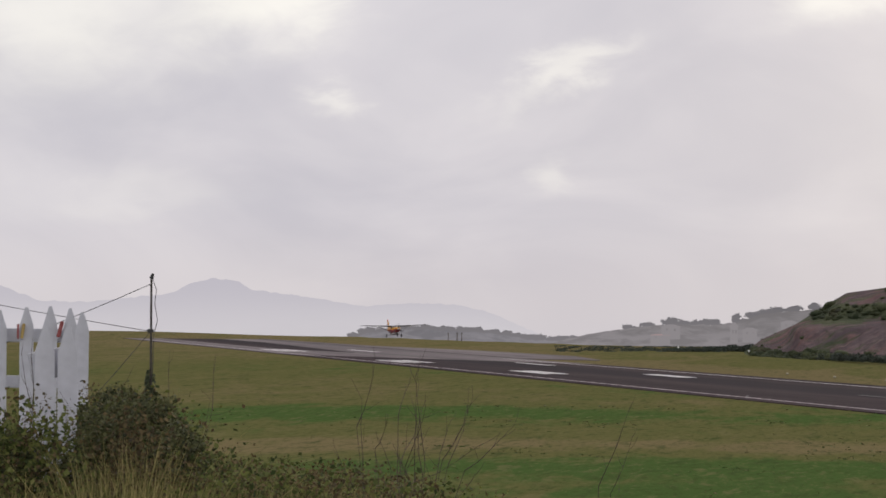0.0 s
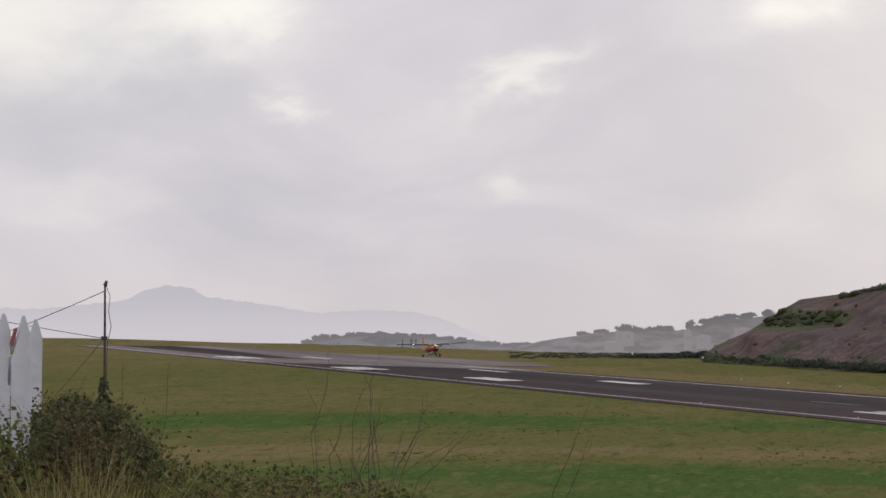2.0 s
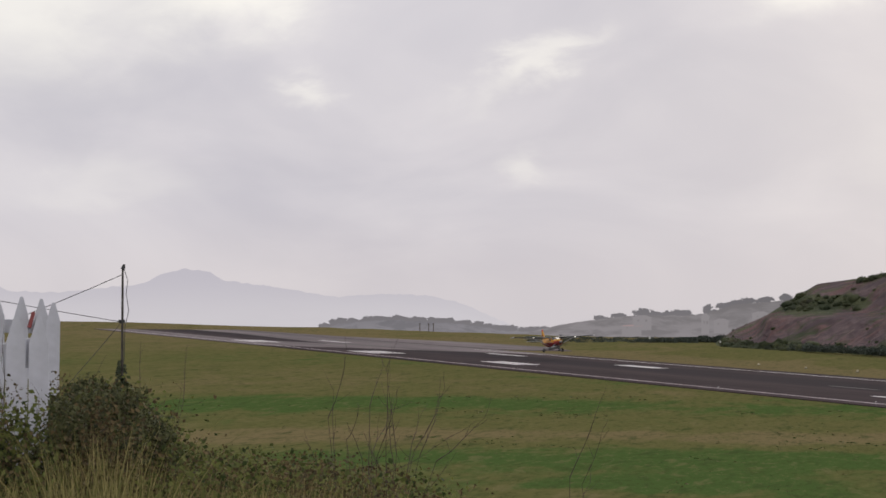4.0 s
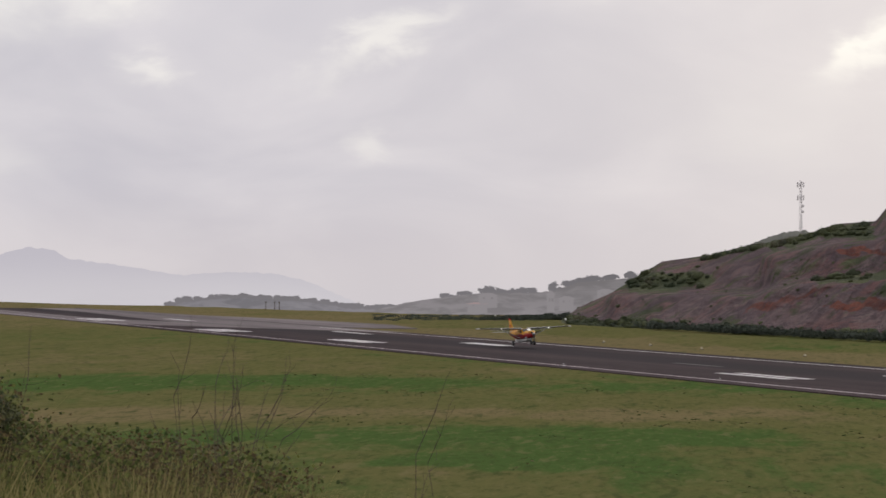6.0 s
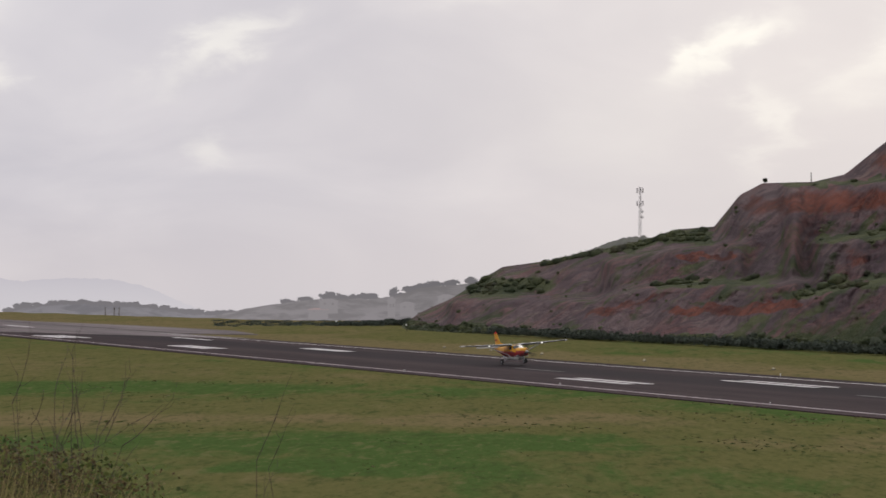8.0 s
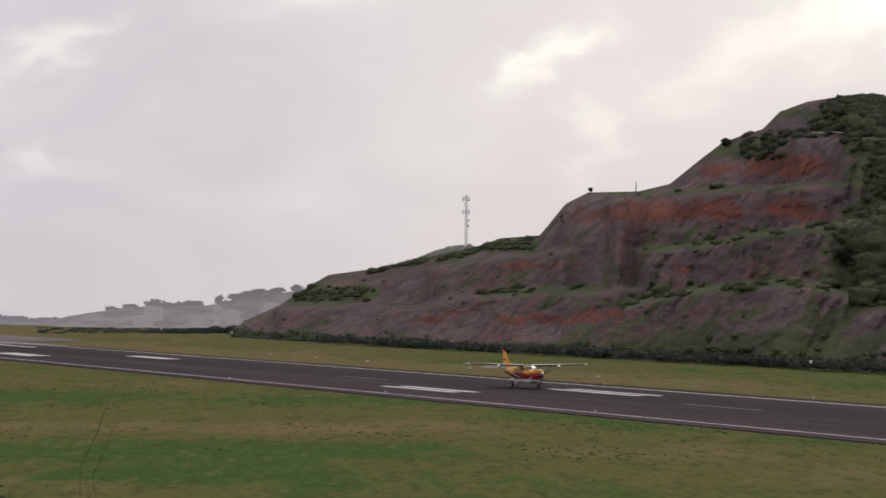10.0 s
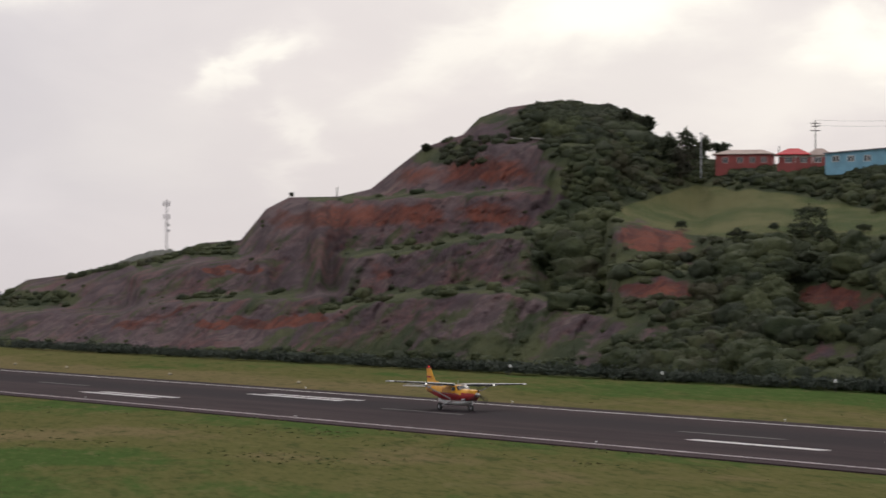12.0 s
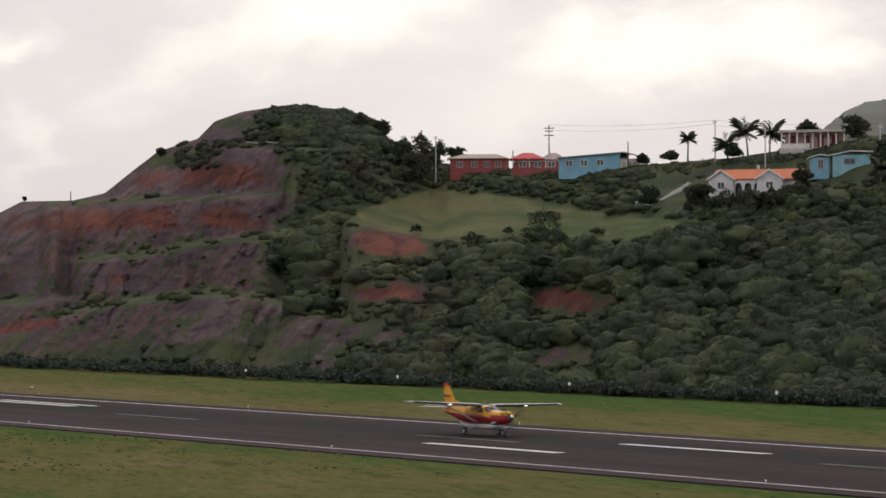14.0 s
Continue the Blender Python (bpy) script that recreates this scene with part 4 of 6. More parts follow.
def build_tufts():
    """Loose tufts standing out of the mown grass beside the runway."""
    rng = np.random.default_rng(12)
    low, high = [], []
    while len(low) + len(high) < 6500:
        az, r = radians(rng.uniform(-8.0, 30.0)), 45.0 * (330.0 / 45.0) ** rng.random()
        th = az - AXIS
        s, w = r * math.cos(th), r * math.sin(th)
        if NEAR_EDGE - NEAR_VERGE - 0.4 < w < FAR_EDGE + FAR_VERGE + 0.4 or w > FOOT - 5.0 or s > 430 or w > FAR_EDGE and rng.random() < 0.9:
            continue
        k = noise.noise(Vector((s * 0.03, w * 0.12, 2.0))) + 0.5 * noise.noise(Vector((s * 0.12, w * 0.4, 7.0)))
        if k + rng.uniform(-0.25, 0.25) < 0.2:
            continue
        p = at(s, w)
        (high if rng.random() < 0.5 else low).append((p.x, p.y, p.z, rng.uniform(0.012, 0.03) * max(0.7, r / 170.0) * (1.0 + 0.9 * max(0.0, k))))
    for name, rows, mat, label in (("grass_tufts", low, TUFT_GREEN, "short green tufts in the airfield grass"), ("dry_grass_tufts", high, TUFT_DRY, "short olive tufts in the airfield grass")):
        rows = np.repeat(np.array(rows), 3, axis=0)
        k = len(rows)
        base, tall = rows[:, :3] + rng.normal(0, 1, (k, 3)) * np.array([0.09, 0.2, 0.0]), rows[:, 3:] * rng.uniform(0.6, 1.2, (k, 1))
        turn = rng.uniform(0, 2 * math.pi, k)
        side = np.stack([np.cos(turn), np.sin(turn), np.zeros(k)], 1) * tall * rng.uniform(2.0, 4.0, (k, 1))
        lean = rng.normal(0, 0.35, (k, 3)) * tall * np.array([1, 1, 0]) + np.array([0, 0, 1]) * tall
        down = np.array([0, 0, 0.03])
        corners = np.stack([base - side - down, base + side - down, base + side * 0.5 + lean, base - side * 0.4 + lean * 0.9], axis=1)
        tagged(quads_object(name, corners, mat, None, np.tile((0.0, 0.0, 1.0), (k, 1))), label, "grass", kind="stuff")


TUFT_GREEN = leaf_material("tuft_green", (0.050, 0.080, 0.026), (0.105, 0.135, 0.046), 0.3, 0.4)
TUFT_DRY = leaf_material("tuft_dry", (0.095, 0.095, 0.040), (0.180, 0.160, 0.076), 0.3, 0.4)
build_tufts()


# ---------------------------------------------------------------- the aeroplane
def glossy(name, colour, rough=0.3):
    mat, n, shader, place = material(name, rough)
    own = n.add("ShaderNodeTexCoord").outputs["Object"]
    dirt = n.noise(own, 1.6, 5.0, 0.65)
    n.put(shader.inputs["Base Color"], n.mix(n.ramp(dirt, 0.4, 0.8, 0.0, 0.35), c4(*colour), c4(*(v * 0.55 for v in colour))))
    n.put(shader.inputs["Roughness"], n.ramp(dirt, 0.3, 0.8, rough, rough + 0.2))
    return mat


YELLOW = glossy("yellow_paint", (0.62, 0.29, 0.012), 0.42)
RED = glossy("red_paint", (0.27, 0.012, 0.016), 0.42)
WING_WHITE = glossy("white_paint", (0.36, 0.35, 0.36), 0.5)
POD_GREY = glossy("grey_paint", (0.40, 0.39, 0.38), 0.4)
GLASS = glossy("dark_glass", (0.012, 0.013, 0.016), 0.2)
RUBBER = plain("rubber", (0.02, 0.02, 0.02), 0.85)
STEEL = plain("steel", (0.35, 0.35, 0.36), 0.35, 0.8)
LIGHT_LAMP = bpy.data.materials.new("landing_lamp")
LIGHT_LAMP.use_nodes = True
LIGHT_LAMP.node_tree.nodes["Principled BSDF"].inputs["Emission Color"].default_value = (1.0, 0.95, 0.85, 1)
LIGHT_LAMP.node_tree.nodes["Principled BSDF"].inputs["Emission Strength"].default_value = 1.5
BEACON = bpy.data.materials.new("red_beacon")
BEACON.use_nodes = True
BEACON.node_tree.nodes["Principled BSDF"].inputs["Base Color"].default_value = (0.6, 0.02, 0.02, 1)
BEACON.node_tree.nodes["Principled BSDF"].inputs["Emission Color"].default_value = (1.0, 0.06, 0.03, 1)
BEACON.node_tree.nodes["Principled BSDF"].inputs["Emission Strength"].default_value = 0.25


def loft(sections, mat, name, parent, label="", second=None, split=None, sides=20, power=2.6):
    """A body through sections (x, half width, bottom, top); faces below split(x) take the second material."""
    bm = bmesh.new()
    rings = []
    for x, half, low, top in sections:
        ring = []
        for i in range(sides):
            a = 2 * math.pi * i / sides
            c, q = math.cos(a), math.sin(a)
            y = half * math.copysign(abs(c) ** (2 / power), c)
            z = (low + top) / 2 + (top - low) / 2 * math.copysign(abs(q) ** (2 / power), q)
            ring.append(bm.verts.new((x, y, z)))
        rings.append(ring)
    for r0, r1 in zip(rings, rings[1:]):
        for i in range(sides):
            f = bm.faces.new((r0[i], r0[(i + 1) % sides], r1[(i + 1) % sides], r1[i]))
            f.smooth = True
            if split:
                m = f.calc_center_median()
                f.material_index = 1 if m.z < split(m.x) else 0
    bm.faces.new(rings[0])
    bm.faces.new(rings[-1][::-1])
    bmesh.ops.recalc_face_normals(bm, faces=bm.faces)
    ob = part(name, bm, mat, parent, label)
    if second:
        ob.data.materials.append(second)
    return ob


def foil(name, parent, mat, root, tip, label=""):
    """A wing or tail panel; root and tip: leading x, trailing x, y, z, thickness, upright."""
    bm = bmesh.new()
    rings = []
    shape = ((0.0, 0.0), (0.08, 0.6), (0.3, 1.0), (0.65, 0.65), (1.0, 0.05), (0.65, -0.3), (0.3, -0.45), (0.08, -0.35))
    for lead, trail, y, z, thick, upright in (root, tip):
        ring = []
        for k, t in shape:
            x = lead + (trail - lead) * k
            ring.append(bm.verts.new((x, y + (t * thick if upright else 0), z + (0 if upright else t * thick))))
        rings.append(ring)
    m = len(shape)
    for i in range(m):
        bm.faces.new((rings[0][i], rings[0][(i + 1) % m], rings[1][(i + 1) % m], rings[1][i]))
    bm.faces.new(rings[0])
    bm.faces.new(rings[1][::-1])
    bmesh.ops.recalc_face_normals(bm, faces=bm.faces)
    return part(name, bm, mat, parent, label)


def wheel(parent, x, y, r, wide):
    hub = part("wheel", bmesh.new(), STEEL, parent)
    hub.matrix_basis = Matrix.Translation((x, y, r))
    bm = bmesh.new()
    prof = ((0.55, -0.5), (0.9, -0.5), (1.0, -0.25), (1.0, 0.25), (0.9, 0.5), (0.55, 0.5))
    rings = [[bm.verts.new((r * k * math.cos(2 * math.pi * i / 18), wide * q, r * k * math.sin(2 * math.pi * i / 18))) for k, q in prof] for i in range(18)]
    for i in range(18):
        a, b = rings[i], rings[(i + 1) % 18]
        for j in range(len(prof)):
            bm.faces.new((a[j], b[j], b[(j + 1) % 6], a[(j + 1) % 6]))
    part("tyre", bm, RUBBER, hub)
    bm = bmesh.new()
    tube(bm, (0, -wide * 0.4, 0), (0, wide * 0.4, 0), r * 0.56, r * 0.56, 14)
    part("rim", bm, STEEL, hub)
    return hub


def build_aeroplane():
    root = empty("aeroplane", Matrix(), "yellow and red high-wing cargo aeroplane rolling on its wheels", "aeroplane")
    # x ahead from the main wheels, y to its left, z up from the ground
    body = [(4.55, 0.22, 1.42, 1.86), (4.35, 0.42, 1.22, 2.02), (3.9, 0.56, 1.06, 2.08), (3.2, 0.66, 0.98, 2.14), (2.5, 0.74, 0.95, 2.18), (2.1, 0.78, 0.94, 2.24), (1.5, 0.81, 0.94, 2.52),
            (1.0, 0.82, 0.94, 2.60), (-0.8, 0.82, 0.94, 2.60), (-1.8, 0.80, 0.98, 2.56), (-3.0, 0.66, 1.18, 2.48), (-4.4, 0.44, 1.48, 2.40), (-5.6, 0.24, 1.74, 2.32), (-6.3, 0.12, 1.90, 2.26)]
    loft(body, YELLOW, "fuselage", root, "yellow fuselage with a dark red lower half", RED, lambda x: 1.62 + 0.05 * max(0.0, -x) if x < 2.2 else 1.70)
    band = [(x, half + 0.006, 1.64 + 0.05 * max(0.0, -x), 1.70 + 0.05 * max(0.0, -x)) for x, half, low, top in body[5:12]]
    loft(band, WING_WHITE, "stripe", root, "thin pale stripe along the body", power=9.0, sides=12)
    loft([(4.62, 0.24, 1.40, 1.88), (4.75, 0.22, 1.42, 1.86), (4.98, 0.14, 1.50, 1.78), (5.14, 0.03, 1.61, 1.67)], STEEL, "spinner", root, "polished pale spinner", sides=14, power=2.0)
    loft([(4.50, 0.36, 1.66, 2.05), (4.1, 0.53, 1.70, 2.14), (3.75, 0.585, 1.78, 2.19)], YELLOW, "nose_panel", root, "yellow panel on the nose")
    loft([(3.2, 0.30, 0.80, 1.02), (2.6, 0.55, 0.58, 1.05), (1.8, 0.62, 0.50, 1.05), (-1.4, 0.62, 0.50, 1.05), (-2.4, 0.52, 0.66, 1.10), (-3.2, 0.25, 0.98, 1.24)], POD_GREY, "cargo_pod", root, "grey cargo pod under the belly")
    # windscreen and side windows
    bm = bmesh.new()
    low = [bm.verts.new(p) for p in ((2.16, -0.72, 2.08), (2.32, 0.0, 2.22), (2.16, 0.72, 2.08))]
    top = [bm.verts.new(p) for p in ((1.48, -0.68, 2.50), (1.54, 0.0, 2.57), (1.48, 0.68, 2.50))]
    back = [bm.verts.new(p) for p in ((1.43, -0.68, 2.04), (1.43, 0.68, 2.04))]
    bm.faces.new((low[0], low[1], top[1], top[0]))
    bm.faces.new((low[1], low[2], top[2], top[1]))
    bm.faces.new((low[0], top[0], back[0]))
    bm.faces.new((low[2], back[1], top[2]))
    bm.faces.new((back[0], top[0], top[1], top[2], back[1]))
    bm.faces.new((low[0], back[0], back[1], low[2], low[1]))
    bmesh.ops.recalc_face_normals(bm, faces=bm.faces)
    part("windscreen", bm, GLASS, root, "dark windscreen")
    for side in (-1, 1):
        bm = bmesh.new()
        box(bm, 0.62, 1.38, side * 0.815 - 0.03, side * 0.815 + 0.03, 1.98, 2.36, 0.02)
        part("cockpit_window", bm, GLASS, root, "dark cockpit side window")
        boxed("door_outline", root, RED, -1.3, -1.26, side * 0.83 - 0.012, side * 0.83 + 0.012, 1.3, 2.36)
        # wings with a little dihedral, struts, flaps and lamps
        wing = foil("wing", root, WING_WHITE, (1.05, -0.93, side * 0.55, 2.56, 0.20, False), (0.80, -0.42, side * 7.94, 2.80, 0.10, False), "white wing")
        # rubber boot, deepened so its black stands in for shade across the wing's front
        foil("deice_boot_and_shade", wing, RUBBER, (1.09, 0.66, side * 0.75, 2.54, 0.155, False), (0.84, 0.54, side * 7.5, 2.785, 0.085, False), "black rubber strip along the leading edge, enlarged to stand for wing shade")
        foil("flap", wing, WING_WHITE, (-0.80, -1.28, side * 1.0, 2.44, 0.06, False), (-0.58, -0.98, side * 5.2, 2.56, 0.05, False), "lowered flap")
        bm = bmesh.new()
        tube(bm, (0.35, side * 0.78, 1.15), (0.30, side * 3.9, 2.58), 0.07, 0.06, 8)
        part("wing_strut", bm, WING_WHITE, root)
        boxed("landing_light", wing, LIGHT_LAMP, 0.93, 1.02, side * 3.95 - 0.10, side * 3.95 + 0.10, 2.60, 2.70, 0.02, "lit landing light")
        bm = bmesh.new()
        tube(bm, (0.45, side * 7.90, 2.81), (0.15, side * 7.98, 2.81), 0.06, 0.04, 6)
        part("wing_tip_light", bm, BEACON if side > 0 else STEEL, wing)
        foil("tailplane", root, WING_WHITE, (-4.75, -6.05, side * 0.15, 2.30, 0.10, False), (-5.05, -5.95, side * 3.12, 2.34, 0.06, False), "grey-white tailplane")
        bm = bmesh.new()
        tube(bm, (0.15, side * 0.6, 0.95), (0.0, side * 1.70, 0.36), 0.09, 0.06, 8)
        part("main_gear_leg", bm, WING_WHITE, root)
        wheel(root, 0.0, side * 1.78, 0.36, 0.26)
    fin = foil("fin", root, YELLOW, (-3.9, -6.15, -0.02, 2.30, 0.14, True), (-5.5, -6.45, -0.01, 4.20, 0.09, True), "yellow swept fin")
    boxed("fin_cap", fin, RED, -6.46, -5.55, -0.06, 0.09, 4.18, 4.32, 0.03, "red fin cap with a lit beacon")
    bm = bmesh.new()
    bmesh.ops.create_uvsphere(bm, u_segments=8, v_segments=6, radius=0.10, matrix=Matrix.Translation((-6.05, 0.01, 4.36)))
    part("beacon", bm, BEACON, fin, "lit red beacon")
    foil("dorsal_fillet", root, YELLOW, (-1.9, -4.4, -0.02, 2.46, 0.08, True), (-4.3, -4.7, -0.01, 2.95, 0.03, True))
    boxed("fin_mark", fin, RED, -6.1, -5.3, -0.17, 0.17, 3.25, 3.42, 0.0, "red bars of the operator's mark")
    bm = bmesh.new()
    tube(bm, (3.55, 0, 1.1), (3.55, 0, 0.34), 0.08, 0.06, 8)
    part("nose_gear_leg", bm, WING_WHITE, root)
    wheel(root, 3.55, 0.0, 0.30, 0.24)
    for side in (-1, 1):
        bm = bmesh.new()
        tube(bm, (3.3, side * 0.62, 1.16), (2.9, side * 0.82, 1.06), 0.12, 0.12, 8)
        part("exhaust", bm, STEEL, root)
    bm = bmesh.new()
    tube(bm, (0.5, 0.0, 2.65), (0.4, 0.0, 3.0), 0.02, 0.012, 5)
    part("antenna", bm, STEEL, root)
    prop = new("propeller")
    prop.parent = root
    for i in range(3):
        blade = part("blade", bmesh.new(), RUBBER, prop)
        bm = bmesh.new()
        box(bm, -0.02, 0.02, -0.10, 0.10, 0.2, 1.32, 0.02)
        bm.transform(Matrix.Rotation(radians(120 * i), 4, "X"))
        bm.to_mesh(blade.data)
        bm.free()
    return root, prop


PLANE, PROP = build_aeroplane()
PLANE.scale = (0.95, 0.95, 0.95)


# ---------------------------------------------------------------- the foreground: fence, pole and weeds
def build_fence():
    """White pointed pickets with rails, overgrown at the foot."""
    root = empty("picket_fence", Matrix(), "white painted wooden picket fence overgrown with weeds", "fence")
    red = plain("red_sticker", (0.24, 0.05, 0.05), 0.5)
    yellow = plain("yellow_sticker", (0.36, 0.25, 0.08), 0.5)

    def picket(az, dist, top_el, wide, low):
        p = ray(az, dist, top_el)
        bm = bmesh.new()
        pts = [(-wide / 2, low), (wide / 2, low), (wide / 2, -0.14), (wide * 0.10, -0.005), (-wide * 0.10, -0.005), (-wide / 2, -0.14)]
        front = [bm.verts.new((x, -0.011, z)) for x, z in pts]
        back = [bm.verts.new((x, 0.011, z)) for x, z in pts]
        bm.faces.new(front)
        bm.faces.new(back[::-1])
        for i in range(6):
            bm.faces.new((front[i], back[i], back[(i + 1) % 6], front[(i + 1) % 6]))
        bmesh.ops.recalc_face_normals(bm, faces=bm.faces)
        ob = part("picket", bm, WHITE_WOOD, root)
        ob.matrix_basis = Matrix.Translation(p) @ Matrix.Rotation(-radians(az) + random.uniform(-0.08, 0.08), 4, "Z") @ Matrix.Rotation(random.uniform(-0.012, 0.012), 4, "Y")
        return ob

    for az, el in ((-10.35, 0.36), (-9.9, 0.41), (-9.42, 0.39), (-8.96, 0.42), (-8.42, 0.39), (-7.92, 0.44), (-7.47, 0.46), (-7.10, 0.42), (-6.87, 0.35)):
        picket(az, 22.0, el, 0.100, -1.62)
    for az, el in ((-7.57, 0.10), (-7.14, 0.08)):
        picket(az, 15.6, el, 0.100, -1.55)

    def rail(az0, el0, az1, el1, dist0, dist1, high, mat, name="rail"):
        a, b = ray(az0, dist0, el0), ray(az1, dist1, el1)
        ob = part(name, bmesh.new(), mat, root)
        bm = bmesh.new()
        box(bm, 0, (b - a).length, -0.014, 0.014, -high / 2, high / 2, 0.004)
        bm.to_mesh(ob.data)
        bm.free()
        d = (b - a).normalized()
        ob.matrix_basis = Matrix.Translation(a) @ d.to_track_quat("X", "Z").to_matrix().to_4x4()
        return ob

    rail(-10.6, -0.06, -7.0, -0.12, 22.06, 22.06, 0.10, WHITE_WOOD)
    rail(-10.6, -0.95, -6.8, -1.0, 22.06, 22.06, 0.09, WHITE_WOOD)
    rail(-7.85, -0.72, -7.05, -0.56, 15.66, 15.66, 0.15, WHITE_WOOD)
    rail(-8.02, -0.02, -7.96, -0.03, 21.96, 21.96, 0.11, yellow, "sticker")
    rail(-8.10, -0.03, -8.06, -0.03, 21.96, 21.96, 0.11, red, "sticker")
    rail(-7.32, 0.02, -7.25, 0.0, 21.96, 21.96, 0.12, red, "sticker")
    return root


build_fence()


def cable(name, points, radius, label, parent=None):
    cu = bpy.data.curves.new(name, "CURVE")
    cu.dimensions = "3D"
    cu.bevel_depth = radius
    cu.bevel_resolution = 1
    sp = cu.splines.new("POLY")
    sp.points.add(len(points) - 1)
    for q, p in zip(sp.points, points):
        q.co = (*p, 1)
    cu.materials.append(WIRE)
    ob = new(name, cu)
    if parent:
        ob.parent = parent
        ob.matrix_parent_inverse = parent.matrix_basis.inverted()
        return ob
    return tagged(ob, label, "cable")


def sag(a, b, drop, k=14):
    return [a.lerp(b, i / k) - Vector((0, 0, drop * 4 * (i / k) * (1 - i / k))) for i in range(k + 1)]


def build_pole():
    rng = np.random.default_rng(3)
    base = ray(-5.58, 130, 0)
    th = radians(-5.58) - AXIS
    base.z = ground(130 * math.cos(th), 130 * math.sin(th)) - 0.4
    top = 130 * math.tan(radians(1.03)) - base.z
    root = empty("utility_pole", Matrix.Translation(base), "dark weathered wooden utility pole with cables and ivy", "utility pole")
    bm = bmesh.new()
    tube(bm, (0, 0, 0), (0.03, 0, top), 0.085, 0.045, 10)
    part("post", bm, WOOD_GREY, root)
    bm = bmesh.new()
    tube(bm, (0.03, 0, top - 0.12), (0.10, 0, top + 0.10), 0.10, 0.05, 8)
    part("cap_fitting", bm, WIRE, root)
    boxed("insulator_bracket", root, WIRE, -0.14, 0.14, -0.05, 0.05, top - 2.45, top - 2.30, 0.01)
    # a loose cable hanging down the post
    loop = [Vector((0.08, 0, top - 0.1)), Vector((0.25, 0, top - 0.6)), Vector((0.18, 0, top - 1.2)), Vector((0.30, 0, top - 1.9)), Vector((0.14, 0, top - 2.6)), Vector((0.1, 0, top - 4.2))]
    cable("loose_cable", [base + p for p in loop], 0.016, "", root)
    pts = [clump_points((rng.normal(0, 0.1), rng.normal(0, 0.1), z), (0.42 - 0.02 * z, 0.42 - 0.02 * z, 0.7), 60, rng) for z in np.linspace(0.4, 8.0, 16)]
    pts = np.concatenate(pts)
    quads_object("ivy", leaf_quads(pts, 0.16, rng), DARK_LEAF, root)
    tip = base + Vector((0.02, 0, top - 0.35))
    mid = base + Vector((0.0, 0, top - 2.4))
    far = ray(-14.5, 120, 0)
    th = radians(-14.5) - AXIS
    far.z = ground(120 * math.cos(th), 120 * math.sin(th)) - 0.3
    other = empty("utility_pole", Matrix.Translation(far), "dark weathered wooden utility pole", "utility pole")
    bm = bmesh.new()
    tube(bm, (0, 0, 0), (0, 0, 14.3), 0.13, 0.08, 10)
    part("post", bm, WOOD_GREY, other)
    cable("power_cable", sag(tip, far + Vector((0, 0, 6.2)), 0.6), 0.017, "black overhead cable sloping from the pole")
    cable("power_cable", sag(mid, far + Vector((0, 0, 14.0)), 0.15), 0.016, "thin overhead cable strung from the pole")
    g = ray(-9.9, 130, 0)
    th = radians(-9.9) - AXIS
    g.z = ground(130 * math.cos(th), 130 * math.sin(th))
    cable("guy_wire", sag(mid, g, 0.5), 0.015, "thin guy wire from the pole to the ground")


build_pole()

WEED_LEAF = leaf_material("weed_leaves", (0.034, 0.050, 0.016), (0.170, 0.185, 0.056), 3.0, 0.4)
SHRUB_LEAF = leaf_material("shrub_leaves", (0.028, 0.034, 0.016), (0.125, 0.128, 0.056), 3.0, 0.35)
DRY_LEAF = leaf_material("dry_leaves", (0.042, 0.032, 0.018), (0.165, 0.122, 0.060), 4.0, 0.35)
STRAW = leaf_material("straw", (0.085, 0.098, 0.028), (0.33, 0.275, 0.115), 2.5, 0.45)
TWIG = plain("twig_bark", (0.055, 0.036, 0.032), 0.9, grain=30.0, vary=0.3)

# height (angle) of the weeds' tops by turn
WEED_TOP = [(-11.0, -1.8), (-8.6, -1.85), (-7.4, -2.0), (-6.75, -1.5), (-6.4, -1.1), (-5.9, -1.0), (-5.3, -1.2), (-4.9, -1.9), (-4.3, -2.3), (-3.4, -2.25), (-2.6, -2.35), (-1.6, -2.45), (-1.0, -2.5), (-0.3, -2.7), (0.4, -3.0), (2.0, -3.15), (3.0, -3.4), (5.0, -4.2)]


def bank(az, d):
    th = radians(az) - AXIS
    return ground(d * math.cos(th), d * math.sin(th))


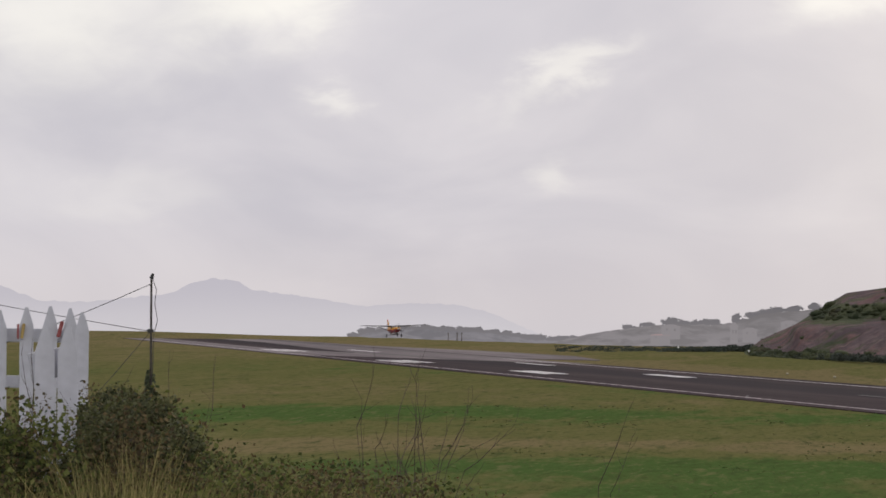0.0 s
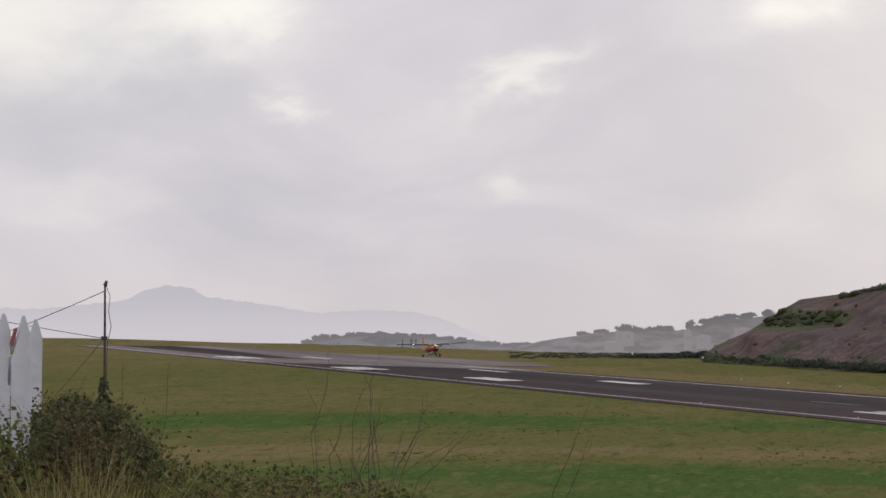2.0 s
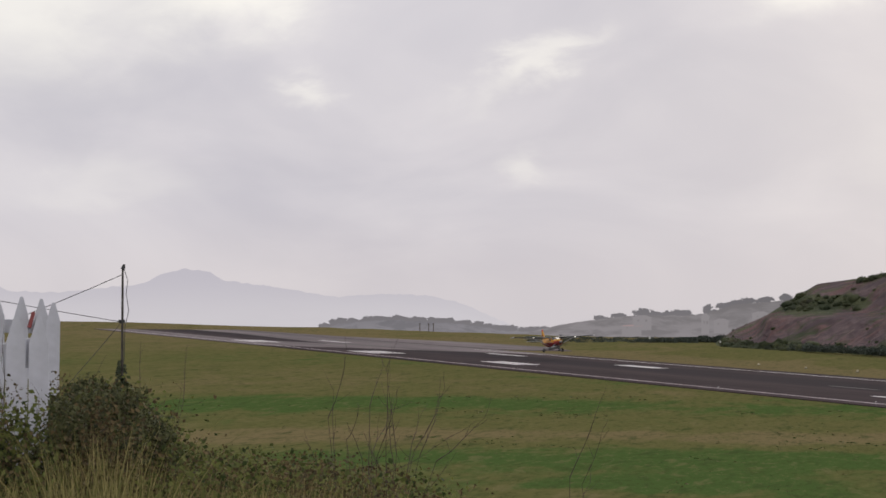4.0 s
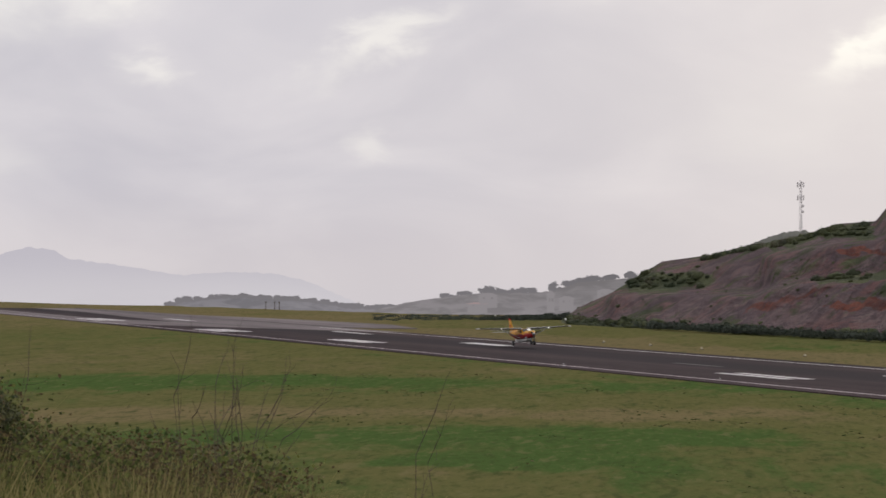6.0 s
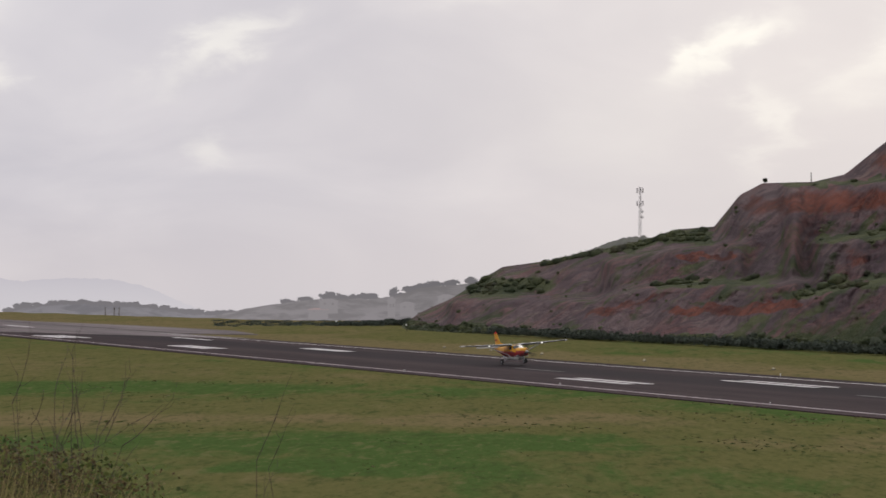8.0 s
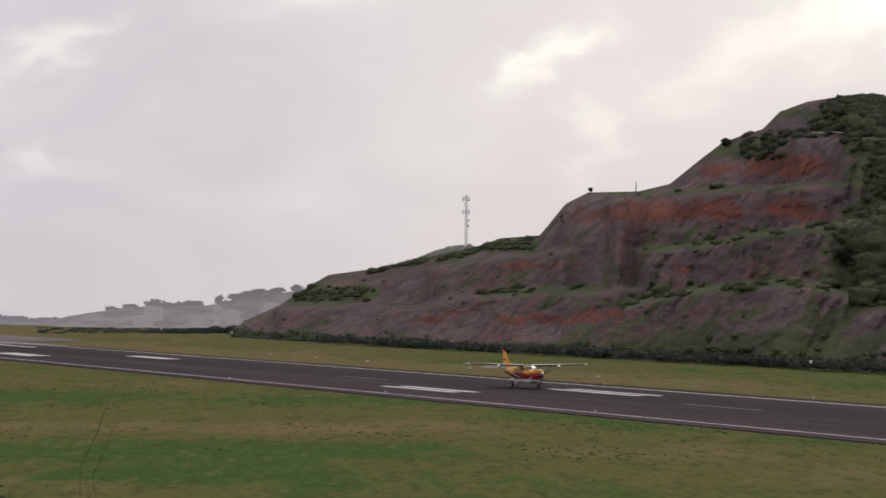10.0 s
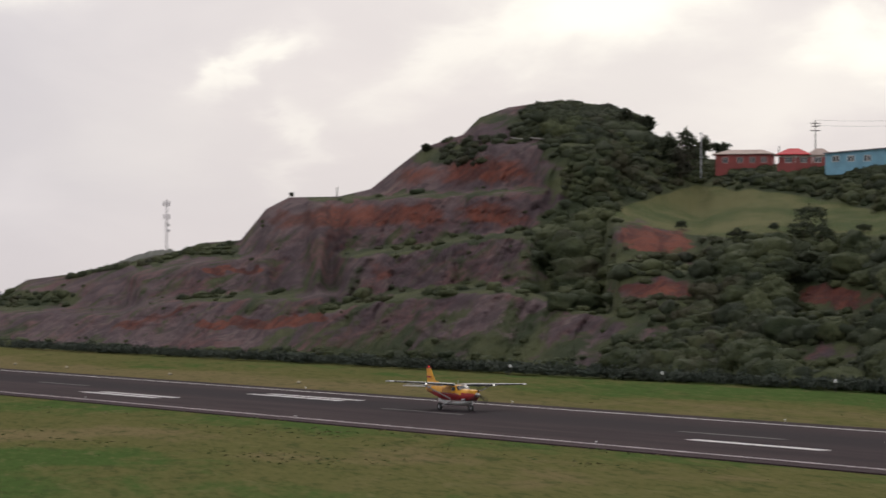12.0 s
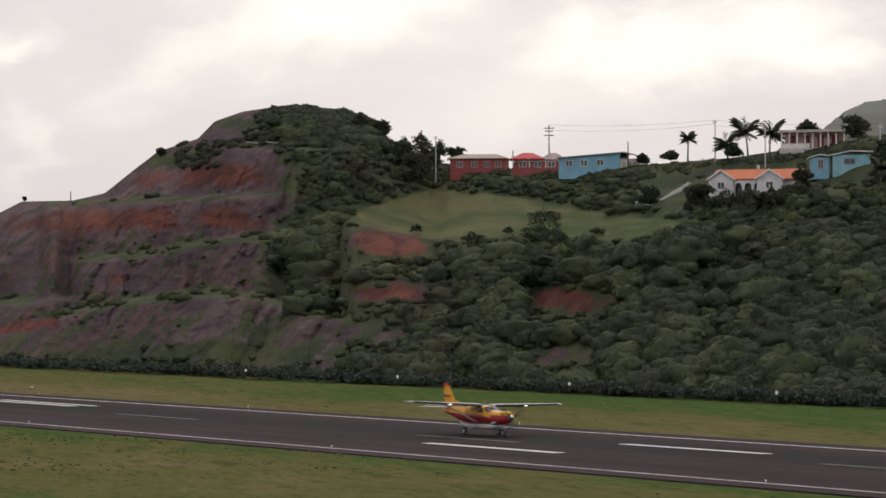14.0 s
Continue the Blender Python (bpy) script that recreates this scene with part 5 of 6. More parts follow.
def build_weeds():
    rng = np.random.default_rng(21)
    # blades of tall grass, bent strips
    strips = []
    n = 26000
    az = rng.uniform(-11, 4.2, n)
    d = rng.uniform(11.5, 25, n)
    for a, dist in zip(az, d):
        top_el = lerp_table(WEED_TOP, a) - 0.25 - 0.25 * smooth(-3.5, -5.0, a) - 0.2 * noise.noise(Vector((a * 1.5, dist * 0.5, 4.0)))
        z0 = bank(a, dist)
        full = dist * math.tan(radians(top_el)) - z0
        h = max(0.12, full * rng.uniform(0.5, 1.02) ** (1.0 + 0.6 * noise.noise(Vector((a * 2.2, dist * 0.4, 8.0)))))
        p = ray(a, dist, 0)
        p.z = z0
        lean = rng.normal(0, 0.16, 2)
        side = rng.normal(size=2)
        side = side / (np.linalg.norm(side) + 1e-6) * rng.uniform(0.002, 0.0048)
        prev = None
        for k, t in enumerate((0.0, 0.5, 0.8, 1.0)):
            c = np.array([p.x + lean[0] * h * t * t, p.y + lean[1] * h * t * t, p.z + h * (t - 0.08 * t * t)])
            wdt = side * (1.0, 0.9, 0.6, 0.12)[k]
            l, r = c - np.array([*wdt, 0]), c + np.array([*wdt, 0])
            if prev is not None:
                strips.append((prev[0], prev[1], r, l))
            prev = (l, r)
    tagged(quads_object("tall_grass", np.array(strips), STRAW), "tall straw-coloured and green grass on the bank", "grass", kind="stuff")

    # leafy weeds: short stems with leaves
    green, dry = [], []
    twigs = bmesh.new()
    for i in range(2000):
        a = rng.uniform(-10.8, 0.5)
        dist = rng.uniform(14.5, 23)
        top_el = lerp_table(WEED_TOP, a)
        z0 = bank(a, dist)
        h = max(0.15, (dist * math.tan(radians(top_el)) - z0) * rng.uniform(0.72, 1.0))
        p = ray(a, dist, 0)
        kind = noise.noise(Vector((a * 1.3, dist * 0.3, 2.0)))
        wide = rng.uniform(0.05, 0.13)
        if kind < -0.12 and a > -4.6:
            continue
        k = 150
        t = rng.random(k) ** 0.85
        pts = np.stack([p.x + rng.normal(0, wide, k) * (0.4 + t), p.y + rng.normal(0, wide, k) * (0.4 + t), z0 + h * t], 1)
        (dry if kind + rng.uniform(-0.25, 0.25) > 0.02 else green).append(pts)
    # the dense shrub beside the pole
    for i in range(34):
        a = rng.normal(-5.95, 0.42)
        dist = rng.uniform(20.0, 22.5)
        top = dist * math.tan(radians(-1.02 - 0.35 * ((a + 5.9) / 0.7) ** 2 - rng.uniform(0, 0.5)))
        p = ray(a, dist, 0)
        q = clump_points((p.x, p.y, top - 0.30), (0.20, 0.20, 0.30), 620, rng, 0.15)
        green.append(q[:520])
        dry.append(q[520:])
        q[:, 2] -= 0.35
        dry.append(q[:200] + rng.normal(0, 0.05, (200, 3)))
    for a, el in ((-7.9, -1.35), (-7.5, -1.5), (-8.3, -1.4), (-7.0, -1.6), (-6.7, -1.1)):
        p = ray(a, 15.0 if a < -7.2 else 20.0, el)
        q = clump_points((p.x, p.y, p.z - 0.25), (0.17, 0.2, 0.28), 340, rng, 0.1)
        (dry if rng.random() < 0.5 else green).append(q)
    for name, bunch, mat, size, label in (("weeds", green, WEED_LEAF, 0.023, "green leafy weeds and shrubs on the bank"), ("dry_weeds", dry, DRY_LEAF, 0.016, "brown withered weeds on the bank")):
        pts = np.concatenate(bunch)
        tagged(quads_object(name, leaf_quads(pts, size * rng.uniform(0.5, 1.4, len(pts)), rng), mat), label, "weeds", kind="stuff")

    # the dark small-leaved shrub between fence and pole
    bunch, outs = [], []
    for i in range(120):
        a = rng.uniform(-8.5, -4.75)
        dist = rng.uniform(15.2, 19.0)
        top = dist * math.tan(radians(lerp_table(WEED_TOP, a) - rng.uniform(0.02, 1.1) ** 1.3))
        p = ray(a, dist, 0)
        radii = (rng.uniform(0.10, 0.22), 0.2, rng.uniform(0.14, 0.30))
        mid = (p.x, p.y, top - radii[2])
        q = clump_points(mid, radii, 640, rng, 0.25)
        bunch.append(q)
        outs.append(clump_normals(q, mid, radii, rng, 0.5))
    for i in range(60):
        a, dist = rng.uniform(-8.5, -4.75), rng.uniform(15.2, 19.0)
        p = ray(a, dist, 0)
        z0 = bank(a, dist)
        h = dist * math.tan(radians(lerp_table(WEED_TOP, a) - 0.15)) - z0
        q = np.stack([p.x + rng.normal(0, 0.07, 160), p.y + rng.normal(0, 0.07, 160), z0 + h * rng.random(160)], 1)
        bunch.append(q)
        outs.append(rng.normal(size=(160, 3)))
    pts = np.concatenate(bunch)
    tagged(quads_object("shrub", leaf_quads(pts, 0.016 * rng.uniform(0.5, 1.5, len(pts)), rng), SHRUB_LEAF, None, np.concatenate(outs)), "dark green small-leaved shrub growing through the fence", "shrub", kind="stuff")

    # bare branching twigs
    def twig(p, direction, length, r, depth):
        q = p
        for j in range(4):
            direction = (direction + Vector((0, 0, 0.15)) + Vector(rng.normal(0, 0.10, 3))).normalized()
            e = q + direction * length / 4
            tube(twigs, q, e, r * (1 - j * 0.17), r * (1 - (j + 1) * 0.17), 4)
            if depth and rng.random() < 0.9:
                side = (direction + Vector(rng.normal(0, 0.45, 3))).normalized()
                side.z = abs(side.z)
                twig(e, side, length * rng.uniform(0.15, 0.36), r * 0.55, depth - 1)
            q = e

    for a, el, dist in ((-1.33, -1.15, 17.0), (-1.2, -1.4, 17.2), (-0.78, -1.85, 16.6), (-0.55, -1.8, 16.8), (-0.7, -2.0, 17.1),
                        (2.9, -2.55, 17.0), (-0.62, -2.05, 16.4), (-0.48, -2.1, 16.6), (3.9, -2.75, 17.5), (-4.9, -1.2, 21.0), (-5.2, -1.0, 21.5), (-6.6, -1.05, 20.5), (-7.6, -1.3, 15.2), (-8.1, -1.2, 15.2), *((-0.75 + 0.05 * i - 0.1 * (i % 2), -2.15 - 0.13 * (i % 4), 16.2 + 0.1 * i) for i in range(8))):
        p = ray(a + rng.normal(0, 0.05), dist, 0)
        p.z = bank(a, dist)
        h = dist * math.tan(radians(el)) - p.z
        twig(p, Vector((rng.normal(0, 0.08), 0, 1)), h * 0.93, 0.0045, 2)
    tagged(part("bare_twigs", twigs, TWIG), "bare dark twigs standing out of the weeds", "twigs", kind="stuff")


build_weeds()


# ---------------------------------------------------------------- trees, palms, poles and tower on the hill
def spot_at_el(az, el):
    """The place on the hill's face that is seen under that height angle."""
    best = min((abs(math.degrees(math.atan2(p.z, math.hypot(p.x, p.y))) - el), i) for i, p in ((i, hill_place(az, i / 120)) for i in range(121)))
    return hill_place(az, best[1] / 120)


def tree(p, height, wide, seed, mat=None, label="dark green broad-leaved tree on the hill", group=""):
    rng = np.random.default_rng(seed)
    root = empty("tree", Matrix.Translation(p), label, "tree", group)
    bm = bmesh.new()
    tube(bm, (0, 0, -0.5), (0.1, 0, height * 0.5), 0.05 * height * 0.6, 0.03 * height * 0.6, 7)
    for i in range(5):
        a = rng.uniform(0, 6.3)
        tube(bm, (0.05, 0, height * rng.uniform(0.25, 0.5)), (wide * 0.32 * math.cos(a), wide * 0.32 * math.sin(a), height * rng.uniform(0.55, 0.8)), 0.018 * height, 0.008 * height, 5)
    part("trunk", bm, BARK, root)
    pts, outs = [], []
    for i in range(12):
        a = rng.uniform(0, 6.3)
        r = wide * 0.5 * rng.random() ** 0.7 * 0.55
        c = (r * math.cos(a), r * math.sin(a), height * rng.uniform(0.2, 0.78))
        pts.append(clump_points(c, (wide * 0.24, wide * 0.24, height * 0.24), 150, rng, 0.3))
        outs.append(clump_normals(pts[-1], c, (wide * 0.24, wide * 0.24, height * 0.24), rng))
    pts = np.concatenate(pts)
    quads_object("crown", leaf_quads(pts, rng.uniform(0.2, 0.48, len(pts)), rng), mat or DARK_LEAF, root, np.concatenate(outs))
    return root


def palm(p, height, reach, seed, lean=0.3):
    rng = np.random.default_rng(seed)
    root = empty("palm_tree", Matrix.Translation(p), "dark coconut palm with drooping fronds", "palm", "palms by the houses")
    bm = bmesh.new()
    prev = Vector((0, 0, -0.5))
    for i in range(1, 7):
        q = Vector((lean * (i / 6) ** 2, 0, height * i / 6))
        tube(bm, prev, q, 0.17 - 0.012 * i, 0.16 - 0.012 * i, 7)
        prev = q
    part("trunk", bm, BARK, root)
    for i in range(30):
        a = 2 * math.pi * i / 30 * 2.0 + rng.uniform(-0.15, 0.15)
        rise = rng.uniform(-0.45, 1.75)
        quads = []
        out = Vector((math.cos(a), math.sin(a), 0))
        across = Vector((-math.sin(a), math.cos(a), 0))
        spine = []
        for j in range(11):
            t = j / 10
            spine.append(prev + out * reach * (t - 0.18 * t * t) + Vector((0, 0, reach * (rise * t - (0.28 + 0.42 * rise) * t * t))))
        for j in range(1, 11):
            t = j / 10
            long = reach * 0.30 * math.sin(math.pi * min(1, 0.15 + t * 0.85)) + 0.1
            for side in (-1, 1):
                for k in (0.0, 0.5):
                    c = spine[j - 1].lerp(spine[j], k)
                    e = c + across * side * long * 0.75 + Vector((0, 0, -long * 0.35)) + out * long * 0.35
                    d = out * 0.15
                    quads.append((c - d, c + d, e + d * 0.3, e - d * 0.3))
        for j in range(10):
            d = across * 0.04
            quads.append((spine[j] - d, spine[j] + d, spine[j + 1] + d, spine[j + 1] - d))
        quads_object("frond", np.array([[tuple(v) for v in q] for q in quads]), PALM_LEAF, root)
    return root



# trees along the ridge: turn, height of the base, tree height, width
for i, (az, el, high, wide) in enumerate(((19.9, 2.91, 6.0, 5.0), (20.28, 2.8, 8.2, 6.0), (20.12, 2.58, 6.5, 6.0), (20.55, 2.91, 5.5, 4.5), (20.88, 3.15, 3.2, 4.4), (19.5, 3.5, 3.6, 4.0), (19.05, 3.72, 2.8, 4.0), (26.2, 3.02, 2.8, 3.2), (25.56, 2.13, 3.4, 4.6), (25.89, 1.99, 2.6, 4.0), (24.6, 2.07, 4.0, 4.0), (25.01, 3.06, 2.2, 3.6), (27.6, 3.32, 4.2, 5.5), (27.5, 2.42, 3.6, 3.4), (28.55, 3.32, 4.8, 5.0), (29.15, 2.91, 5.0, 4.0), (24.49, 3.02, 1.8, 2.4), (15.27, 3.18, 1.6, 2.4), (12.69, 2.35, 0.9, 0.8))):
    tree(spot_at_el(az, el), high, wide, 40 + i)

# palms: turn, base, height, reach of the fronds
for i, (az, el, high, reach, lean) in enumerate(((25.34, 3.05, 3.3, 1.8, 0.1), (26.48, 3.1, 3.7, 3.1, -0.5), (26.89, 3.02, 3.8, 2.9, 0.3), (26.1, 3.04, 2.2, 2.6, -0.4), (28.98, 2.42, 3.0, 2.4, 0.2), (26.75, 2.05, 1.2, 2.0, 0.0))):
    palm(spot_at_el(az, el), high * 1.12, reach * 1.05, 70 + i, lean)


# ---------------------------------------------------------------- houses on the ridge
def paint(name, colour):
    return plain(name, colour, 0.75, grain=3.0, vary=0.16)


PANE = glossy("window_glass", (0.03, 0.033, 0.038), 0.08)
RED_WALL, RED_ROOF = paint("red_render", (0.22, 0.048, 0.043)), paint("bright_red_roof", (0.42, 0.02, 0.03))
RUST_ROOF, BLUE_WALL = paint("weathered_roof", (0.30, 0.22, 0.19)), paint("pale_blue_boards", (0.16, 0.32, 0.42))
CREAM, GREY_ROOF = paint("cream_render", (0.42, 0.37, 0.31)), paint("grey_metal_roof", (0.20, 0.19, 0.21))
WHITE_WALL, ORANGE_ROOF = paint("white_render", (0.50, 0.49, 0.50)), paint("orange_tiles", (0.50, 0.13, 0.045))
TEAL_WALL = paint("turquoise_boards", (0.20, 0.37, 0.42))
PINK_TRIM, WHITE_TRIM = paint("pink_trim", (0.45, 0.30, 0.28)), paint("white_trim", (0.62, 0.60, 0.58))
STONE = plain("pale_stone", (0.42, 0.40, 0.37), 0.9, grain=2.0, vary=0.3)


def prism(bm, pts, y0, y1):
    """An upright outline in x and z, drawn out from y0 to y1."""
    a = [bm.verts.new((x, y0, z)) for x, z in pts]
    b = [bm.verts.new((x, y1, z)) for x, z in pts]
    bm.faces.new(a)
    bm.faces.new(b[::-1])
    for i in range(len(pts)):
        j = (i + 1) % len(pts)
        bm.faces.new((a[i], b[i], b[j], a[j]))
    bmesh.ops.recalc_face_normals(bm, faces=bm.faces)


def window(root, x, z, wide, high, y, frame_mat, name="window"):
    """A framed window on the front at depth y."""
    ob = part(name, bmesh.new(), frame_mat, root)
    bm = bmesh.new()
    t = 0.07
    for x0, x1, z0, z1 in ((x - wide / 2, x + wide / 2, z - t, z), (x - wide / 2, x + wide / 2, z + high, z + high + t), (x - wide / 2, x - wide / 2 + t, z, z + high), (x + wide / 2 - t, x + wide / 2, z, z + high), (x - t / 2, x + t / 2, z, z + high)):
        box(bm, x0, x1, y - 0.09, y, z0, z1)
    bm.to_mesh(ob.data)
    bm.free()
    boxed("pane", ob, PANE, x - wide / 2 + t, x + wide / 2 - t, y - 0.04, y - 0.01, z, z + high)
    return ob


def hip_roof(name, root, mat, x0, x1, y0, y1, z, rise, ridge, label=""):
    """A hipped roof with eaves; ridge is the ridge's half length."""
    bm = bmesh.new()
    cx, cy = (x0 + x1) / 2, (y0 + y1) / 2
    low = [bm.verts.new(p) for p in ((x0, y0, z), (x1, y0, z), (x1, y1, z), (x0, y1, z))]
    up = [bm.verts.new(p) for p in ((x0, y0, z + 0.12), (x1, y0, z + 0.12), (x1, y1, z + 0.12), (x0, y1, z + 0.12))]
    r0, r1 = bm.verts.new((cx - ridge, cy, z + rise)), bm.verts.new((cx + ridge, cy, z + rise))
    bm.faces.new(low[::-1])
    for i in range(4):
        bm.faces.new((low[i], low[(i + 1) % 4], up[(i + 1) % 4], up[i]))
    bm.faces.new((up[0], up[1], r1, r0))
    bm.faces.new((up[1], up[2], r1))
    bm.faces.new((up[2], up[3], r0, r1))
    bm.faces.new((up[3], up[0], r0))
    return part(name, bm, mat, root, label)


def house(az, el, label, turn=0.0, sink=0.4):
    """An empty at the house's base, its front towards the runway (-y)."""
    p = spot_at_el(az, el)
    return empty("house", Matrix.Translation(p - Vector((0, 0, sink))) @ Matrix.Rotation(-radians(az + turn), 4, "Z"), label, "house", "houses on the ridge")


def build_houses():
    # red house with a weathered hipped roof
    h = house(21.36, 2.85, "red-walled bungalow with a weathered beige hipped roof", 6)
    boxed("wall", h, RED_WALL, -4.9, 4.9, -3.2, 3.2, -1.2, 2.5)
    hip_roof("roof", h, RUST_ROOF, -5.4, 5.4, -3.7, 3.7, 2.5, 1.0, 3.0)
    for x in (-3.2, -0.6, 1.6, 3.6):
        window(h, x, 1.05, 1.1, 0.95, -3.2, PINK_TRIM)
    # house with two bright red hipped roofs and a porch
    h = house(22.47, 2.85, "red bungalow with bright red hipped roofs and a porch", 0)
    boxed("wall", h, RED_WALL, -4.2, 4.2, -2.6, 3.0, -1.2, 2.0)
    boxed("upper_wall", h, CREAM, -4.0, 4.0, -2.4, 2.8, 2.0, 2.45)
    hip_roof("roof", h, RED_ROOF, -4.7, 1.2, -3.6, 3.0, 2.4, 1.25, 0.9, "bright red metal roof")
    hip_roof("roof", h, RUST_ROOF, 0.4, 5.0, -2.8, 3.4, 2.3, 1.35, 0.6, "dull red-brown roof")
    for x in (-4.3, -1.4, 1.4, 4.3):
        boxed("porch_post", h, WHITE_TRIM, x - 0.07, x + 0.07, -3.5, -3.36, -0.3, 2.45)
    boxed("porch_floor", h, RED_WALL, -4.5, 4.6, -3.6, -2.6, -1.2, 0.9)
    for x in (-2.6, 0.0, 2.4):
        window(h, x, 1.1, 1.3, 0.85, -2.6, WHITE_TRIM)
    # long pale blue building with a lean-to roof
    h = house(23.73, 2.87, "long pale blue boarded building with a grey lean-to roof", 14)
    boxed("wall", h, BLUE_WALL, -7.0, 3.6, -3.0, 3.0, -1.2, 2.3)
    boxed("end_wall", h, CREAM, 3.6, 7.0, -2.8, 3.0, -1.2, 2.05, 0.0, "cream rendered end")
    bm = bmesh.new()
    prism(bm, ((-7.4, 2.32), (4.4, 3.05), (7.4, 2.15), (7.4, 2.28), (4.4, 3.2), (-7.4, 2.46)), -3.5, 3.5)
    part("roof", bm, GREY_ROOF, h, "grey metal roof with a brown edge")
    bm = bmesh.new()
    prism(bm, ((-7.0, 2.3), (3.6, 2.3), (3.6, 2.98)), -2.98, 2.98)
    part("gable", bm, BLUE_WALL, h)
    for x in (-5.2, -2.6, 0.2):
        window(h, x, 1.0, 1.2, 0.9, -3.0, WHITE_TRIM)
    for x in (4.3, 5.2, 6.1):
        window(h, x, 0.2, 0.55, 1.3, -2.8, WHITE_TRIM)
    # white house with orange tiles, gables and arches
    h = house(26.66, 2.43, "white rendered house with orange tiled roof and arched porch", 10, 0.2)
    h.matrix_basis = h.matrix_basis @ Matrix.Scale(0.88, 4)
    boxed("wall", h, WHITE_WALL, -6.6, 6.6, -1.6, 4.0, -1.5, 2.3)
    bm = bmesh.new()
    r = [(-2.5, 2.2), (1.2, 3.85), (4.9, 2.2), (4.9, 2.34), (1.2, 4.02), (-2.5, 2.34)]
    prism(bm, r, -7.5, 7.1)
    bm.transform(Matrix.Rotation(radians(90), 4, "Z"))
    part("roof", bm, ORANGE_ROOF, h, "orange tiled roof")
    for cx, half in ((-5.4, 2.0), (2.6, 2.1)):
        wing = boxed("gable_wing", h, WHITE_WALL, cx - half, cx + half, -3.6, -1.6, -2.9, 2.2)
        bm = bmesh.new()
        prism(bm, ((cx - half, 2.2), (cx + half, 2.2), (cx, 3.5)), -3.6, 0.4)
        part("gable", bm, WHITE_WALL, wing)
        bm = bmesh.new()
        prism(bm, ((cx - half - 0.4, 2.0), (cx, 3.62), (cx + half + 0.4, 2.0), (cx + half + 0.4, 2.16), (cx, 3.80), (cx - half - 0.4, 2.16)), -3.95, 0.9)
        part("gable_roof", bm, ORANGE_ROOF, wing, "orange tiled gable roof")
        bm = bmesh.new()
        prism(bm, ((cx - half - 0.42, 1.96), (cx, 3.56), (cx + half + 0.42, 1.96), (cx + half + 0.42, 2.20), (cx, 3.86), (cx - half - 0.42, 2.20)), -4.02, -3.95)
        part("bargeboard", bm, WHITE_TRIM, wing)
        window(h, cx, 0.7, 1.2, 1.0, -3.6, WHITE_TRIM)
    for i in range(3):
        x = -2.65 + 1.6 * i
        ob = part("arch", bmesh.new(), WHITE_WALL, h)
        bm = bmesh.new()
        pts = [(x - 0.8, -1.0), (x - 0.8, 2.0), (x + 0.8, 2.0), (x + 0.8, -1.0), (x + 0.6, -1.0)] + [(x + 0.6 * math.cos(radians(a)), 0.9 + 0.7 * math.sin(radians(a))) for a in range(0, 181, 20)] + [(x - 0.6, -1.0)]
        prism(bm, pts, -3.0, -2.75)
        bm.to_mesh(ob.data)
        bm.free()
    boxed("porch_back", h, GLASS, -3.3, 0.4, -1.72, -1.6, -1.0, 1.9)
    boxed("chimney", h, WHITE_WALL, -0.3, 0.1, 1.2, 1.6, 3.2, 4.7)
    boxed("porch_post", h, WHITE_TRIM, -7.3, -7.1, -4.1, -3.9, -3.6, 2.1)
    # turquoise boarded house in two blocks
    h = house(28.22, 2.79, "turquoise boarded house in two blocks under flat roofs", -4)
    boxed("wall", h, TEAL_WALL, -1.2, 4.2, -2.5, 2.5, -0.8, 2.9)
    boxed("side_block", h, BLUE_WALL, -4.2, -1.7, -1.8, 2.2, -0.6, 2.6)
    bm = bmesh.new()
    prism(bm, ((-1.6, 2.75), (1.5, 3.35), (4.6, 3.25), (4.6, 3.38), (1.5, 3.5), (-1.6, 2.9)), -2.9, 2.9)
    part("roof", bm, WHITE_TRIM, h, "pale metal roof")
    bm = bmesh.new()
    prism(bm, ((-4.6, 2.5), (-3.0, 2.9), (-1.4, 2.65), (-1.4, 2.78), (-3.0, 3.04), (-4.6, 2.62)), -2.2, 2.6)
    part("side_roof", bm, WHITE_TRIM, h)
    window(h, 1.2, 1.6, 1.6, 0.7, -2.5, GREY_ROOF)
    window(h, -2.9, 1.0, 0.8, 1.2, -1.8, PINK_TRIM)
    boxed("plinth", h, STONE, -1.0, 4.4, -2.7, 2.6, -1.6, -0.78)
    # villa with a columned verandah
    h = house(27.75, 3.28, "cream villa with a white columned verandah", 4, 0.3)
    boxed("wall", h, PINK_TRIM, -4.6, 4.6, -1.2, 3.5, -0.3, 2.5)
    boxed("terrace", h, STONE, -5.2, 5.2, -3.4, -1.2, -1.6, 0.0)
    boxed("roof_slab", h, CREAM, -5.3, 7.6, -3.6, 3.8, 2.45, 2.85, 0.03, "flat pale roof edge")
    for i in range(9):
        x = -4.9 + 1.2 * i
        bm = bmesh.new()
        tube(bm, (x, -3.2, 0.0), (x, -3.2, 2.46), 0.13, 0.11, 8)
        part("column", bm, WHITE_TRIM, h)
    boxed("balustrade", h, WHITE_TRIM, -5.0, -0.6, -3.32, -3.24, 0.0, 0.75)
    for x in (-3.4, -1.2, 1.0, 3.2):
        boxed("shutter_door", h, RED_WALL, x - 0.5, x + 0.5, -1.26, -1.2, 0.1, 2.1)


build_houses()


